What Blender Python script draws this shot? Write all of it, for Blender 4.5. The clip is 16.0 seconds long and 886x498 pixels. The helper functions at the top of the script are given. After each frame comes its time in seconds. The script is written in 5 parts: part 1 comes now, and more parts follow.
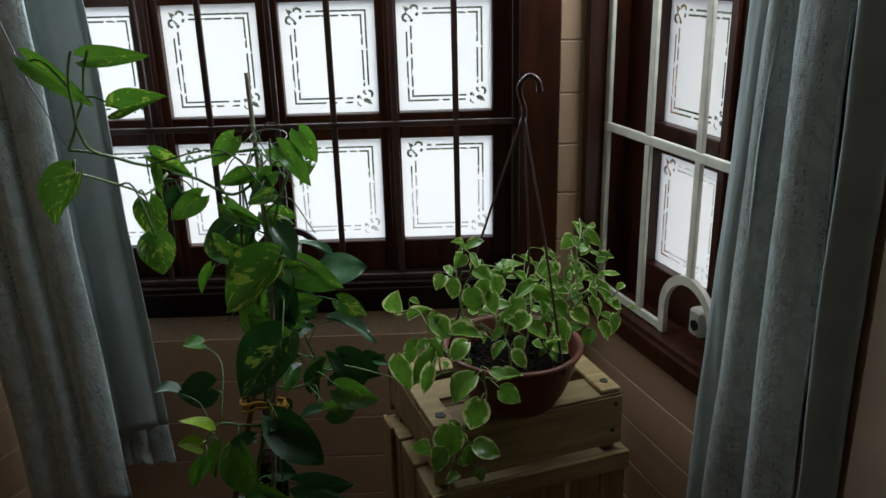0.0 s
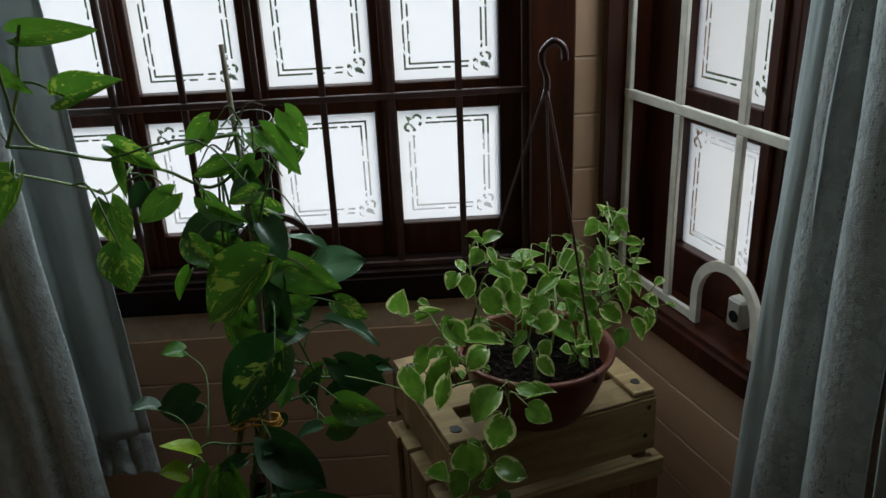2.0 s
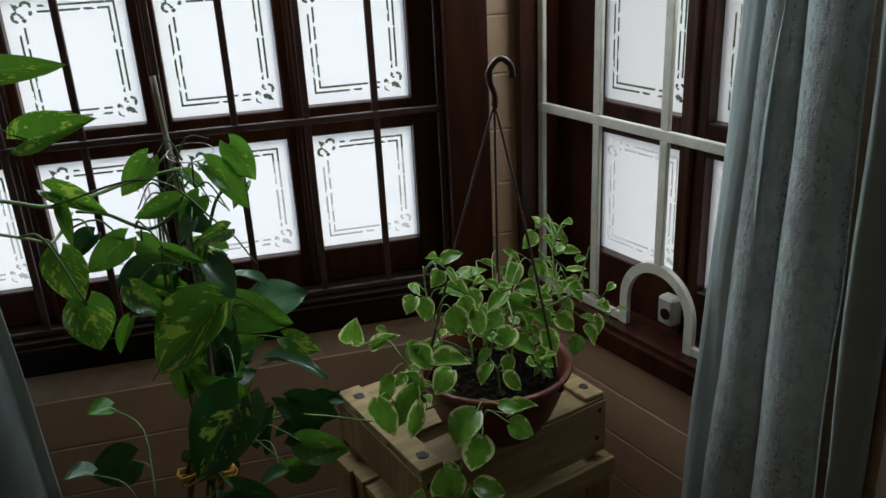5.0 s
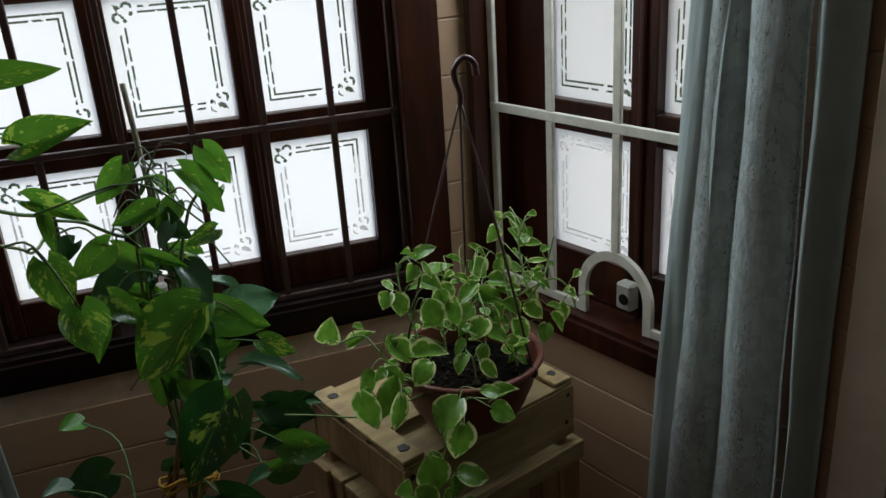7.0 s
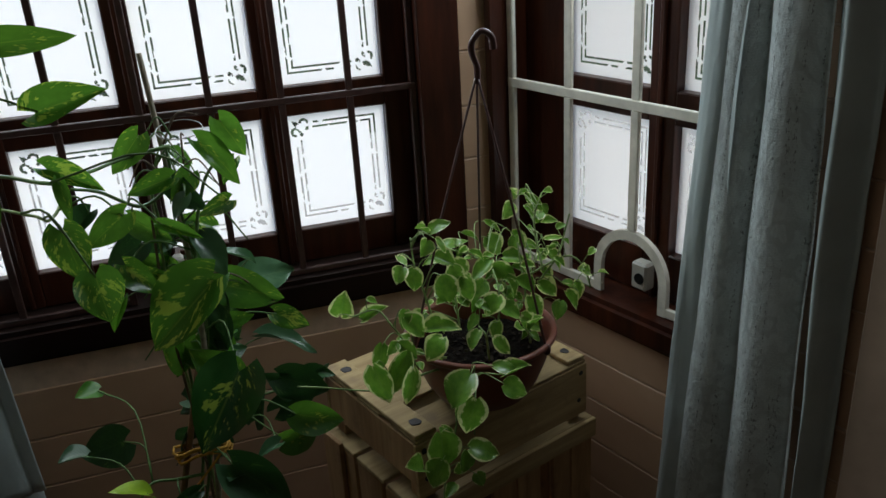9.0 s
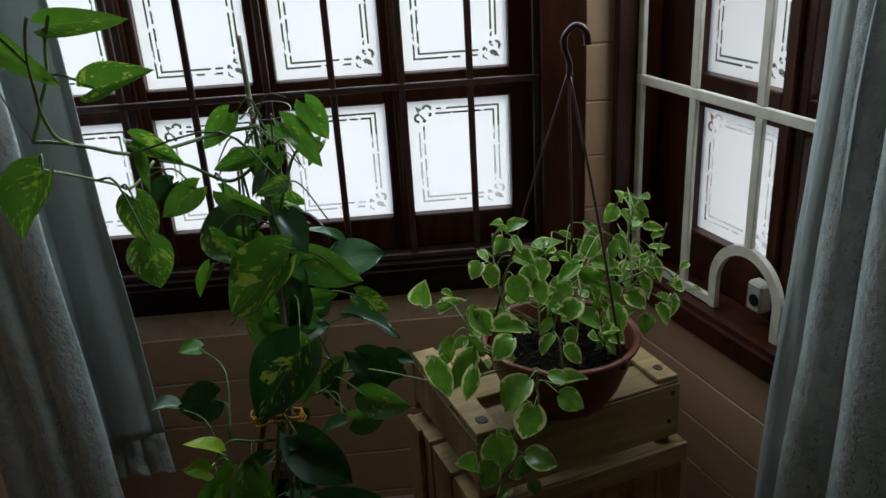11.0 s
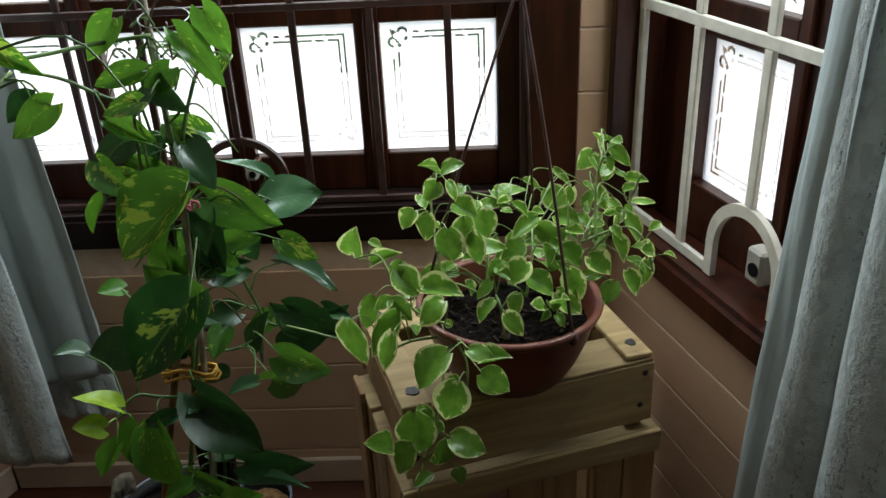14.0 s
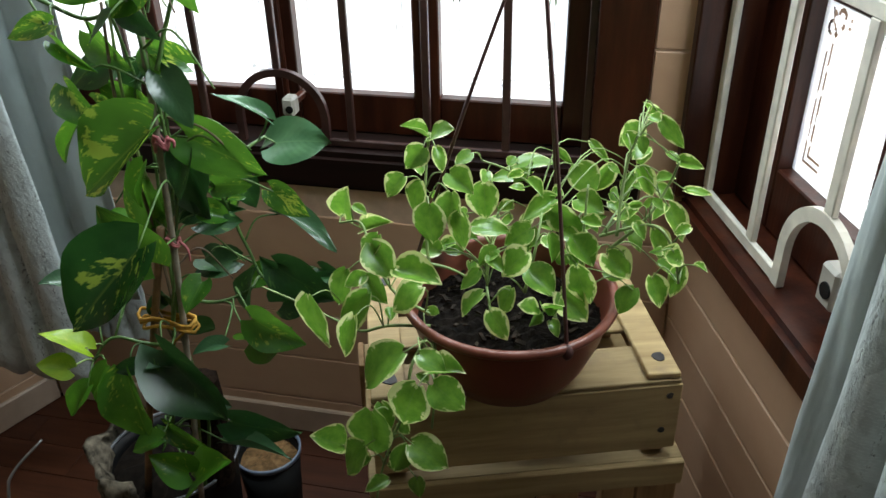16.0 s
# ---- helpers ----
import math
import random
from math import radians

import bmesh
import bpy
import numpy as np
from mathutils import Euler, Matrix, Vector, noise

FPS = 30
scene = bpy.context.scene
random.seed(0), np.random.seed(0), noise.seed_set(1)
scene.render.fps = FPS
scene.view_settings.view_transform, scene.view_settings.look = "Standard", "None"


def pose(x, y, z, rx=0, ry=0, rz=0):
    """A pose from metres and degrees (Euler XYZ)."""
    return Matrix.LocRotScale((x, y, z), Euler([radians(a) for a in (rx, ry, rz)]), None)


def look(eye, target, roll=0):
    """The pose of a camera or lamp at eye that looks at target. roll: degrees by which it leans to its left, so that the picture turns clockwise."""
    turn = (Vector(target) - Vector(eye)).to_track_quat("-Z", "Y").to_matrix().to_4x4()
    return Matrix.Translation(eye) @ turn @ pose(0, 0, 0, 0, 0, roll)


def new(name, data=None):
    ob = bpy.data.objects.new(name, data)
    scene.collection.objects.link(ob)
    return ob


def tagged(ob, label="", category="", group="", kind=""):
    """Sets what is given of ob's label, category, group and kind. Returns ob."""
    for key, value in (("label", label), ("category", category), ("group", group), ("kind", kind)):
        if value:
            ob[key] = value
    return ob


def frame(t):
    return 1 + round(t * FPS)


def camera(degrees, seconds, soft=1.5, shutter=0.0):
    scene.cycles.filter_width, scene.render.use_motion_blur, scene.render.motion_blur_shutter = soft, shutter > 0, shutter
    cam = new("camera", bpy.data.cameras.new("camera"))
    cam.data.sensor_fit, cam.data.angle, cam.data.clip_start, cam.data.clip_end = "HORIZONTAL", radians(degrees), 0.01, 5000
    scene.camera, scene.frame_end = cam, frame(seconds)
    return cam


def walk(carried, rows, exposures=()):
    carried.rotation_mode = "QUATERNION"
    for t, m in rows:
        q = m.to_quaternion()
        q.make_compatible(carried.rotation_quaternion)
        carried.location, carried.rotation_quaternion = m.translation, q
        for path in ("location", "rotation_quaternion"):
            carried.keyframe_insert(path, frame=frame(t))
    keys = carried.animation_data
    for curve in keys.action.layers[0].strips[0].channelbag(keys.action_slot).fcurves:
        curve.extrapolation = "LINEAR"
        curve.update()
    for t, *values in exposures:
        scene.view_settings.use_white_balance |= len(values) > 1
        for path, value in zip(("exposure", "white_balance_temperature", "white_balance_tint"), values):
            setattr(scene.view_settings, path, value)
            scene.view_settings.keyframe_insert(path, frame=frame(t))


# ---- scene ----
cam = camera(56.5, 16.0)
PATH = [
    (0, (0.178, 0.18, 1.791), (0.208, 2.064, 1.118), -1.5),
    (0.5, (0.161, 0.208, 1.785), (0.167, 2.085, 1.093), -1.6),
    (1, (0.156, 0.286, 1.778), (0.169, 2.154, 1.063), -1.9),
    (1.5, (0.147, 0.357, 1.78), (0.184, 2.214, 1.038), -2.6),
    (2, (0.131, 0.425, 1.777), (0.194, 2.272, 1.012), -2.6),
    (2.5, (0.141, 0.488, 1.769), (0.197, 2.329, 0.992), -2.8),
    (3, (0.133, 0.516, 1.765), (0.21, 2.364, 1.005), -2.9),
    (3.5, (0.089, 0.512, 1.764), (0.235, 2.364, 1.024), -2.2),
    (4, (0.023, 0.505, 1.774), (0.313, 2.339, 1.032), -2.4),
    (4.5, (-0.029, 0.491, 1.787), (0.341, 2.31, 1.043), -2.7),
    (7, (-0.167, 0.453, 1.778), (0.432, 2.217, 1.052), -3.8),
    (7.5, (-0.168, 0.455, 1.778), (0.419, 2.219, 1.043), -3.6),
    (8, (-0.168, 0.457, 1.774), (0.411, 2.22, 1.029), -3.5),
    (10.5, (-0.054, 0.442, 1.768), (0.219, 2.257, 0.973), -3.6),
    (11, (0.063, 0.438, 1.764), (0.154, 2.279, 0.988), -3.6),
    (11.5, (0.164, 0.417, 1.744), (0.13, 2.272, 0.997), -3.2),
    (12, (0.23, 0.408, 1.73), (0.127, 2.255, 0.969), -3.2),
    (12.5, (0.266, 0.429, 1.723), (0.178, 2.267, 0.938), -3.1),
    (13, (0.272, 0.476, 1.716), (0.214, 2.3, 0.899), -3.0),
    (13.5, (0.283, 0.551, 1.69), (0.225, 2.357, 0.834), -3.3),
    (14, (0.299, 0.657, 1.664), (0.231, 2.443, 0.766), -2.8),
    (14.5, (0.316, 0.728, 1.648), (0.226, 2.499, 0.722), -2.5),
    (15, (0.388, 0.794, 1.638), (0.169, 2.534, 0.678), -2.2),
    (15.5, (0.462, 0.855, 1.627), (0.128, 2.558, 0.632), -1.9),
    (16, (0.496, 0.888, 1.619), (0.11, 2.561, 0.594), -1.3),
]
EXPOSURES = [(0.0, 0.36, 6250, 6), (1.5, 0.28, 6250, 6), (3.5, 0.08, 6080, 6), (4.5, 0.20, 6180, 6), (7.0, 0.33, 6270, 6), (8.0, 0.33, 6270, 6), (10.5, 0.29, 6180, 6), (11.5, 0.27, 6180, 6),
             (12.5, 0.56, 6250, 6), (13.5, 1.03, 6380, 6), (14.0, 1.23, 6400, 6), (15.0, 1.44, 6360, 6), (16.0, 1.72, 6310, 6)]
walk(cam, [(t, look(eye, target, roll)) for t, eye, target, roll in PATH], EXPOSURES)
SKY, SUN, LAMP = 0.15, 1.0, 10.0
XL = -1.06

# ---- world and light ----
world = bpy.data.worlds.new("sky")
scene.world = world
world.use_nodes = True
wn = world.node_tree
sky = wn.nodes.new("ShaderNodeTexSky")
sky.sky_type, sky.sun_disc = "NISHITA", False
sky.sun_elevation, sky.sun_rotation = radians(48), radians(25)
sky.dust_density, sky.air_density = 4.0, 1.0
wn.nodes["Background"].inputs["Strength"].default_value = SKY
wn.links.new(sky.outputs[0], wn.nodes["Background"].inputs["Color"])

sun_data = bpy.data.lights.new("sun", "SUN")
sun_data.energy, sun_data.angle, sun_data.color = SUN, radians(25), (1.0, 0.97, 0.92)
sun = new("sun", sun_data)
sun.matrix_world = look((1.5, 6.0, 7.0), (0, 2.0, 0.5))


def window_light(name, eye, target, w, h, power):
    d = bpy.data.lights.new(name, "AREA")
    d.shape, d.size, d.size_y, d.energy, d.color = "RECTANGLE", w, h, power, (0.86, 0.95, 1.0)
    o = new(name, d)
    o.matrix_world = look(eye, target)


# ---- materials ----
class Mat:
    """A node material with short helpers."""

    def __init__(self, name):
        self.m = bpy.data.materials.new(name)
        self.m.use_nodes = True
        self.t = self.m.node_tree
        self.b = self.t.nodes["Principled BSDF"]
        self.out = self.t.nodes["Material Output"]

    def n(self, kind, **props):
        node = self.t.nodes.new(kind)
        for k, v in props.items():
            node.inputs[k.replace("_", " ")].default_value = v
        return node

    def link(self, a, b):
        self.t.links.new(a, b)

    def coords(self, scale=(1, 1, 1), which="Object"):
        c, mp = self.n("ShaderNodeTexCoord"), self.n("ShaderNodeMapping")
        mp.inputs["Scale"].default_value = scale
        self.link(c.outputs[which], mp.inputs[0])
        return mp.outputs[0]

    def noise(self, vec, scale, detail=4.0, rough=0.55):
        x = self.n("ShaderNodeTexNoise", Scale=scale, Detail=detail, Roughness=rough)
        self.link(vec, x.inputs["Vector"])
        return x.outputs["Fac"]

    def ramp(self, fac, stops):
        r = self.n("ShaderNodeValToRGB")
        while len(r.color_ramp.elements) < len(stops):
            r.color_ramp.elements.new(0.5)
        for e, (p, c) in zip(r.color_ramp.elements, stops):
            e.position, e.color = p, (*c, 1.0) if len(c) == 3 else c
        self.link(fac, r.inputs[0])
        return r.outputs["Color"]

    def mix(self, fac, a, b, mode="MIX"):
        x = self.t.nodes.new("ShaderNodeMix")
        x.data_type, x.blend_type = "RGBA", mode
        for sock, v in ((x.inputs[0], fac), (x.inputs[6], a), (x.inputs[7], b)):
            if hasattr(v, "is_linked"):
                self.link(v, sock)
            else:
                sock.default_value = v if isinstance(v, float) else (*v, 1.0)
        return x.outputs[2]

    def math(self, op, a, b=0.0, c=0.0):
        x = self.t.nodes.new("ShaderNodeMath")
        x.operation = op
        for sock, v in zip(x.inputs, (a, b, c)):
            if hasattr(v, "is_linked"):
                self.link(v, sock)
            else:
                sock.default_value = v
        return x.outputs[0]

    def rnd(self):
        return self.n("ShaderNodeObjectInfo").outputs["Random"]

    def bump(self, height, strength=0.2, dist=0.002):
        x = self.n("ShaderNodeBump", Strength=strength, Distance=dist)
        self.link(height, x.inputs["Height"])
        self.link(x.outputs[0], self.b.inputs["Normal"])

    def done(self, color, rough=0.5, spec=0.5):
        for sock, v in ((self.b.inputs["Base Color"], color), (self.b.inputs["Roughness"], rough)):
            if hasattr(v, "is_linked"):
                self.link(v, sock)
            else:
                sock.default_value = v if isinstance(v, float) else (*v, 1.0)
        self.b.inputs["Specular IOR Level"].default_value = spec
        return self.m


def mat_wood(name, dark, light, scale, stretch, rough, wear=None, spec=0.5):
    k = Mat(name)
    v = k.coords(stretch)
    off = k.n("ShaderNodeVectorMath")
    off.operation = "ADD"
    comb = k.n("ShaderNodeCombineXYZ")
    r = k.math("MULTIPLY", k.rnd(), 37.0)
    for i in range(3):
        k.link(r, comb.inputs[i])
    k.link(v, off.inputs[0])
    k.link(comb.outputs[0], off.inputs[1])
    g = k.noise(off.outputs[0], scale, 6.0, 0.6)
    fine = k.noise(off.outputs[0], scale * 5, 3.0, 0.6)
    col = k.ramp(g, [(0.3, dark), (0.7, light)])
    col = k.mix(k.math("MULTIPLY", fine, 0.35), col, dark)
    tone = k.math("MULTIPLY_ADD", k.rnd(), 0.35, 0.82)
    hsv = k.n("ShaderNodeHueSaturation")
    k.link(col, hsv.inputs["Color"])
    k.link(tone, hsv.inputs["Value"])
    col = hsv.outputs[0]
    if wear:
        spots = k.noise(k.coords((1, 1, 1)), 9.0, 5.0)
        col = k.mix(k.ramp(spots, [(0.56, (0, 0, 0)), (0.72, (0.85, 0.85, 0.85))]), col, wear)
    k.bump(k.math("ADD", g, fine), 0.25, 0.0015)
    return k.done(col, rough, spec)


def mat_plain(name, color, rough, vary=0.12, scale=14.0, bump=0.15, metal=0.0, spec=0.5):
    k = Mat(name)
    v = k.coords()
    a, b = k.noise(v, scale, 5.0), k.noise(v, scale * 11, 3.0)
    low = tuple(c * (1 - 2.2 * vary) for c in color)
    high = tuple(min(1.0, c * (1 + vary)) for c in color)
    k.bump(b, bump, 0.001)
    k.b.inputs["Metallic"].default_value = metal
    rr = k.math("MULTIPLY_ADD", a, 0.2, rough - 0.1)
    return k.done(k.ramp(a, [(0.3, low), (0.7, high)]), rr, 0.08 if rough > 0.85 else spec)


def mat_wall():
    k = Mat("painted_masonry")
    v = k.coords()
    a, b, c = k.noise(v, 3.0, 5.0), k.noise(v, 40.0, 4.0), k.noise(k.coords((1, 1, 6)), 5.0, 4.0)
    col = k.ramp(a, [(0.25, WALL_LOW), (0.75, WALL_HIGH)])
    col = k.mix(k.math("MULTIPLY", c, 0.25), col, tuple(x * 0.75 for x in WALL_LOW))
    dirt = k.ramp(k.noise(v, 7.0, 8.0, 0.7), [(0.62, (0, 0, 0)), (0.8, (0.35, 0.35, 0.35))])
    col = k.mix(dirt, col, (0.22, 0.15, 0.11))
    hsv = k.n("ShaderNodeHueSaturation")
    k.link(col, hsv.inputs["Color"])
    k.link(k.math("MULTIPLY_ADD", k.rnd(), 0.14, 0.92), hsv.inputs["Value"])
    k.bump(k.math("ADD", a, b), 0.3, 0.0015)
    return k.done(hsv.outputs[0], 0.55)


def mat_leaf(name, dark, mid, patch, amount, rough, trans=0.3, glow=(0.20, 0.42, 0.035)):
    """Leaf with veins and, where amount is above 0, long patches of a second colour. UV: across and along the leaf."""
    k = Mat(name)
    uv = k.n("ShaderNodeTexCoord").outputs["UV"]
    sep = k.n("ShaderNodeSeparateXYZ")
    k.link(uv, sep.inputs[0])
    u = k.math("ABSOLUTE", k.math("SUBTRACT", sep.outputs[0], 0.5))
    r = k.rnd()
    mp = k.n("ShaderNodeMapping")
    mp.inputs["Scale"].default_value = (2.6, 1.7, 1.0)
    mp.inputs["Rotation"].default_value = (0, 0, 0.5)
    comb = k.n("ShaderNodeCombineXYZ")
    k.link(k.math("MULTIPLY", r, 53.0), comb.inputs[0])
    k.link(k.math("MULTIPLY", r, 31.0), comb.inputs[1])
    k.link(uv, mp.inputs[0])
    k.link(comb.outputs[0], mp.inputs["Location"])
    n1 = k.noise(mp.outputs[0], 1.1, 4.0, 0.6)
    along = k.math("SUBTRACT", sep.outputs[1], k.math("MULTIPLY", u, 0.9))
    fv = k.n("ShaderNodeCombineXYZ")
    k.link(k.math("MULTIPLY", sep.outputs[0], 7.0), fv.inputs[0])
    k.link(k.math("MULTIPLY", along, 11.0), fv.inputs[1])
    k.link(k.math("MULTIPLY", r, 87.0), fv.inputs[2])
    fleck = k.noise(fv.outputs[0], 1.0, 4.0, 0.6)
    n2 = k.noise(k.coords((1, 1, 1), "UV"), 3.0, 3.0)
    col = k.ramp(n2, [(0.3, dark), (0.7, mid)])
    if amount > 0:
        both = k.math("MULTIPLY_ADD", fleck, 0.75, k.math("MULTIPLY", n1, 0.9))
        fac = k.ramp(both, [(1.03 - amount * 0.42, (0, 0, 0)), (1.08 - amount * 0.42, (1, 1, 1))])
        col = k.mix(fac, col, patch)
    vein = k.ramp(u, [(0.0, (0.5, 0.5, 0.5)), (0.025, (0, 0, 0))])
    col = k.mix(vein, col, tuple(0.5 * (a + b) for a, b in zip(mid, patch)))
    side = k.math("SINE", k.math("MULTIPLY", k.math("SUBTRACT", sep.outputs[1], k.math("MULTIPLY", u, 0.8)), 55.0))
    hsv = k.n("ShaderNodeHueSaturation")
    k.link(col, hsv.inputs["Color"])
    k.link(k.math("MULTIPLY_ADD", r, 0.5, 0.75), hsv.inputs["Value"])
    k.bump(k.math("MULTIPLY_ADD", side, 0.22, n1), 0.2, 0.0010)
    k.done(hsv.outputs[0], rough, 0.6)
    tr = k.n("ShaderNodeBsdfTranslucent")
    k.link(k.mix(0.45, hsv.outputs[0], glow), tr.inputs["Color"])
    mx = k.n("ShaderNodeMixShader", Fac=trans)
    k.link(k.b.outputs[0], mx.inputs[1])
    k.link(tr.outputs[0], mx.inputs[2])
    k.link(mx.outputs[0], k.out.inputs[0])
    return k.m


def mat_margin_leaf():
    """Small round leaf, green in the middle, with an uneven cream-yellow margin."""
    k = Mat("variegated_small_leaf")
    uv = k.n("ShaderNodeTexCoord").outputs["UV"]
    sep = k.n("ShaderNodeSeparateXYZ")
    k.link(uv, sep.inputs[0])
    u = k.math("MULTIPLY", k.math("ABSOLUTE", k.math("SUBTRACT", sep.outputs[0], 0.5)), 2.0)
    vv = k.math("ABSOLUTE", k.math("SUBTRACT", sep.outputs[1], 0.46))
    edge = k.math("MAXIMUM", u, k.math("MULTIPLY", vv, 1.8))
    r = k.rnd()
    comb = k.n("ShaderNodeVectorMath")
    comb.operation = "ADD"
    c3 = k.n("ShaderNodeCombineXYZ")
    k.link(k.math("MULTIPLY", r, 71.0), c3.inputs[0])
    k.link(uv, comb.inputs[0])
    k.link(c3.outputs[0], comb.inputs[1])
    n1 = k.noise(comb.outputs[0], 3.5, 4.0, 0.6)
    e2 = k.math("ADD", k.math("ADD", edge, k.math("MULTIPLY_ADD", n1, 1.1, -0.55)), k.math("MULTIPLY_ADD", r, 0.22, -0.11))
    green = k.ramp(n1, [(0.3, (0.105, 0.265, 0.022)), (0.7, (0.225, 0.43, 0.048))])
    cream = k.ramp(n1, [(0.3, (0.58, 0.66, 0.21)), (0.75, (0.80, 0.82, 0.42))])
    col = k.mix(k.ramp(e2, [(0.81, (0, 0, 0)), (0.87, (1, 1, 1))]), green, cream)
    vein = k.ramp(u, [(0.0, (0.35, 0.35, 0.35)), (0.05, (0, 0, 0))])
    col = k.mix(vein, col, (0.2, 0.33, 0.1))
    hsv = k.n("ShaderNodeHueSaturation")
    k.link(col, hsv.inputs["Color"])
    k.link(k.math("MULTIPLY_ADD", r, 0.4, 0.8), hsv.inputs["Value"])
    k.bump(n1, 0.15, 0.001)
    k.done(hsv.outputs[0], 0.30, 0.6)
    tr = k.n("ShaderNodeBsdfTranslucent")
    k.link(hsv.outputs[0], tr.inputs["Color"])
    mx = k.n("ShaderNodeMixShader", Fac=0.40)
    k.link(k.b.outputs[0], mx.inputs[1])
    k.link(tr.outputs[0], mx.inputs[2])
    k.link(mx.outputs[0], k.out.inputs[0])
    return k.m


def mat_frosted():
    k = Mat("frosted_glass")
    tr = k.n("ShaderNodeBsdfTranslucent", Color=(0.905, 0.955, 0.995, 1))
    df = k.n("ShaderNodeBsdfDiffuse", Color=(0.8, 0.82, 0.84, 1))
    gl = k.n("ShaderNodeBsdfGlossy", Color=(0.9, 0.9, 0.9, 1), Roughness=0.25)
    m1, m2 = k.n("ShaderNodeMixShader", Fac=0.12), k.n("ShaderNodeMixShader", Fac=0.04)
    k.link(tr.outputs[0], m1.inputs[1])
    k.link(df.outputs[0], m1.inputs[2])
    k.link(m1.outputs[0], m2.inputs[1])
    k.link(gl.outputs[0], m2.inputs[2])
    k.link(m2.outputs[0], k.out.inputs[0])
    return k.m


def mat_clear():
    k = Mat("clear_glass")
    tp = k.n("ShaderNodeBsdfTransparent", Color=(0.86, 0.9, 0.9, 1))
    gl = k.n("ShaderNodeBsdfGlossy", Color=(0.9, 0.9, 0.9, 1), Roughness=0.03)
    m1 = k.n("ShaderNodeMixShader", Fac=0.05)
    k.link(tp.outputs[0], m1.inputs[1])
    k.link(gl.outputs[0], m1.inputs[2])
    k.link(m1.outputs[0], k.out.inputs[0])
    return k.m


def mat_cloth(name, color, lace=False):
    k = Mat(name)
    uv = k.coords((1, 1, 1), "UV")
    weave = k.noise(uv, 900.0, 2.0)
    blot = k.noise(uv, 9.0, 5.0, 0.6)
    col = k.ramp(blot, [(0.3, tuple(c * 0.86 for c in color)), (0.7, color)])
    k.done(col, 0.8 if lace else 0.7, 0.25)
    if not lace:
        k.b.inputs["Sheen Weight"].default_value = 0.3
        k.bump(k.math("ADD", k.math("MULTIPLY", weave, 0.3), k.math("MULTIPLY", k.noise(k.coords((1, 0.6, 1), "UV"), 26.0, 5.0, 0.6), 1.6)), 0.5, 0.003)
        shader = k.b.outputs[0]
    else:
        rows = k.t.nodes.new("ShaderNodeTexBrick")
        rows.offset = 0.5
        for key, val in (("Scale", 1.0), ("Mortar Size", 0.0022), ("Brick Width", 0.012), ("Row Height", 0.0052)):
            rows.inputs[key].default_value = val
        wob = k.n("ShaderNodeVectorMath")
        wob.operation = "MULTIPLY_ADD"
        nz = k.n("ShaderNodeTexNoise", Scale=60.0)
        k.link(uv, nz.inputs["Vector"])
        k.link(nz.outputs["Color"], wob.inputs[0])
        wob.inputs[1].default_value = (0.006, 0.006, 0)
        k.link(uv, wob.inputs[2])
        k.link(wob.outputs[0], rows.inputs["Vector"])
        zone = k.noise(uv, 24.0, 3.0)
        holes = k.math("MULTIPLY", rows.outputs["Fac"], k.ramp(zone, [(0.48, (0, 0, 0)), (0.56, (1, 1, 1))]))
        patch = k.ramp(k.noise(uv, 150.0, 3.0, 0.7), [(0.60, (0, 0, 0)), (0.66, (1, 1, 1))])
        holes = k.math("MAXIMUM", k.math("MULTIPLY", holes, 0.35), k.math("MULTIPLY", patch, 0.25))
        strips = k.ramp(k.noise(k.coords((46, 2.2, 1), "UV"), 1.0, 2.0), [(0.53, (0, 0, 0)), (0.59, (1, 1, 1))])
        torn = k.ramp(k.noise(k.coords((1, 0.55, 1), "UV"), 170.0, 3.0, 0.7), [(0.55, (0, 0, 0)), (0.59, (1, 1, 1))])
        figure = k.ramp(k.noise(uv, 16.0, 2.0, 0.4), [(0.50, (0, 0, 0)), (0.53, (0.55, 0.55, 0.55)), (0.60, (0.55, 0.55, 0.55)), (0.63, (0, 0, 0))])
        holes = k.math("MAXIMUM", k.math("MAXIMUM", holes, figure), k.math("MULTIPLY", torn, k.math("MULTIPLY", strips, 2.0)))
        k.bump(k.math("ADD", k.math("MULTIPLY", k.noise(uv, 70.0, 4.0), 2.0), rows.outputs["Fac"]), 0.6, 0.003)
        worn = k.mix(k.math("MULTIPLY", holes, 0.45), col, tuple(c * 0.22 for c in color))
        k.link(worn, k.b.inputs["Base Color"])
        shader = k.b.outputs[0]
    tr = k.n("ShaderNodeBsdfTranslucent")
    k.link(col, tr.inputs["Color"])
    m2 = k.n("ShaderNodeMixShader", Fac=0.10 if lace else 0.12)
    k.link(shader, m2.inputs[1])
    k.link(tr.outputs[0], m2.inputs[2])
    k.link(m2.outputs[0], k.out.inputs[0])
    return k.m


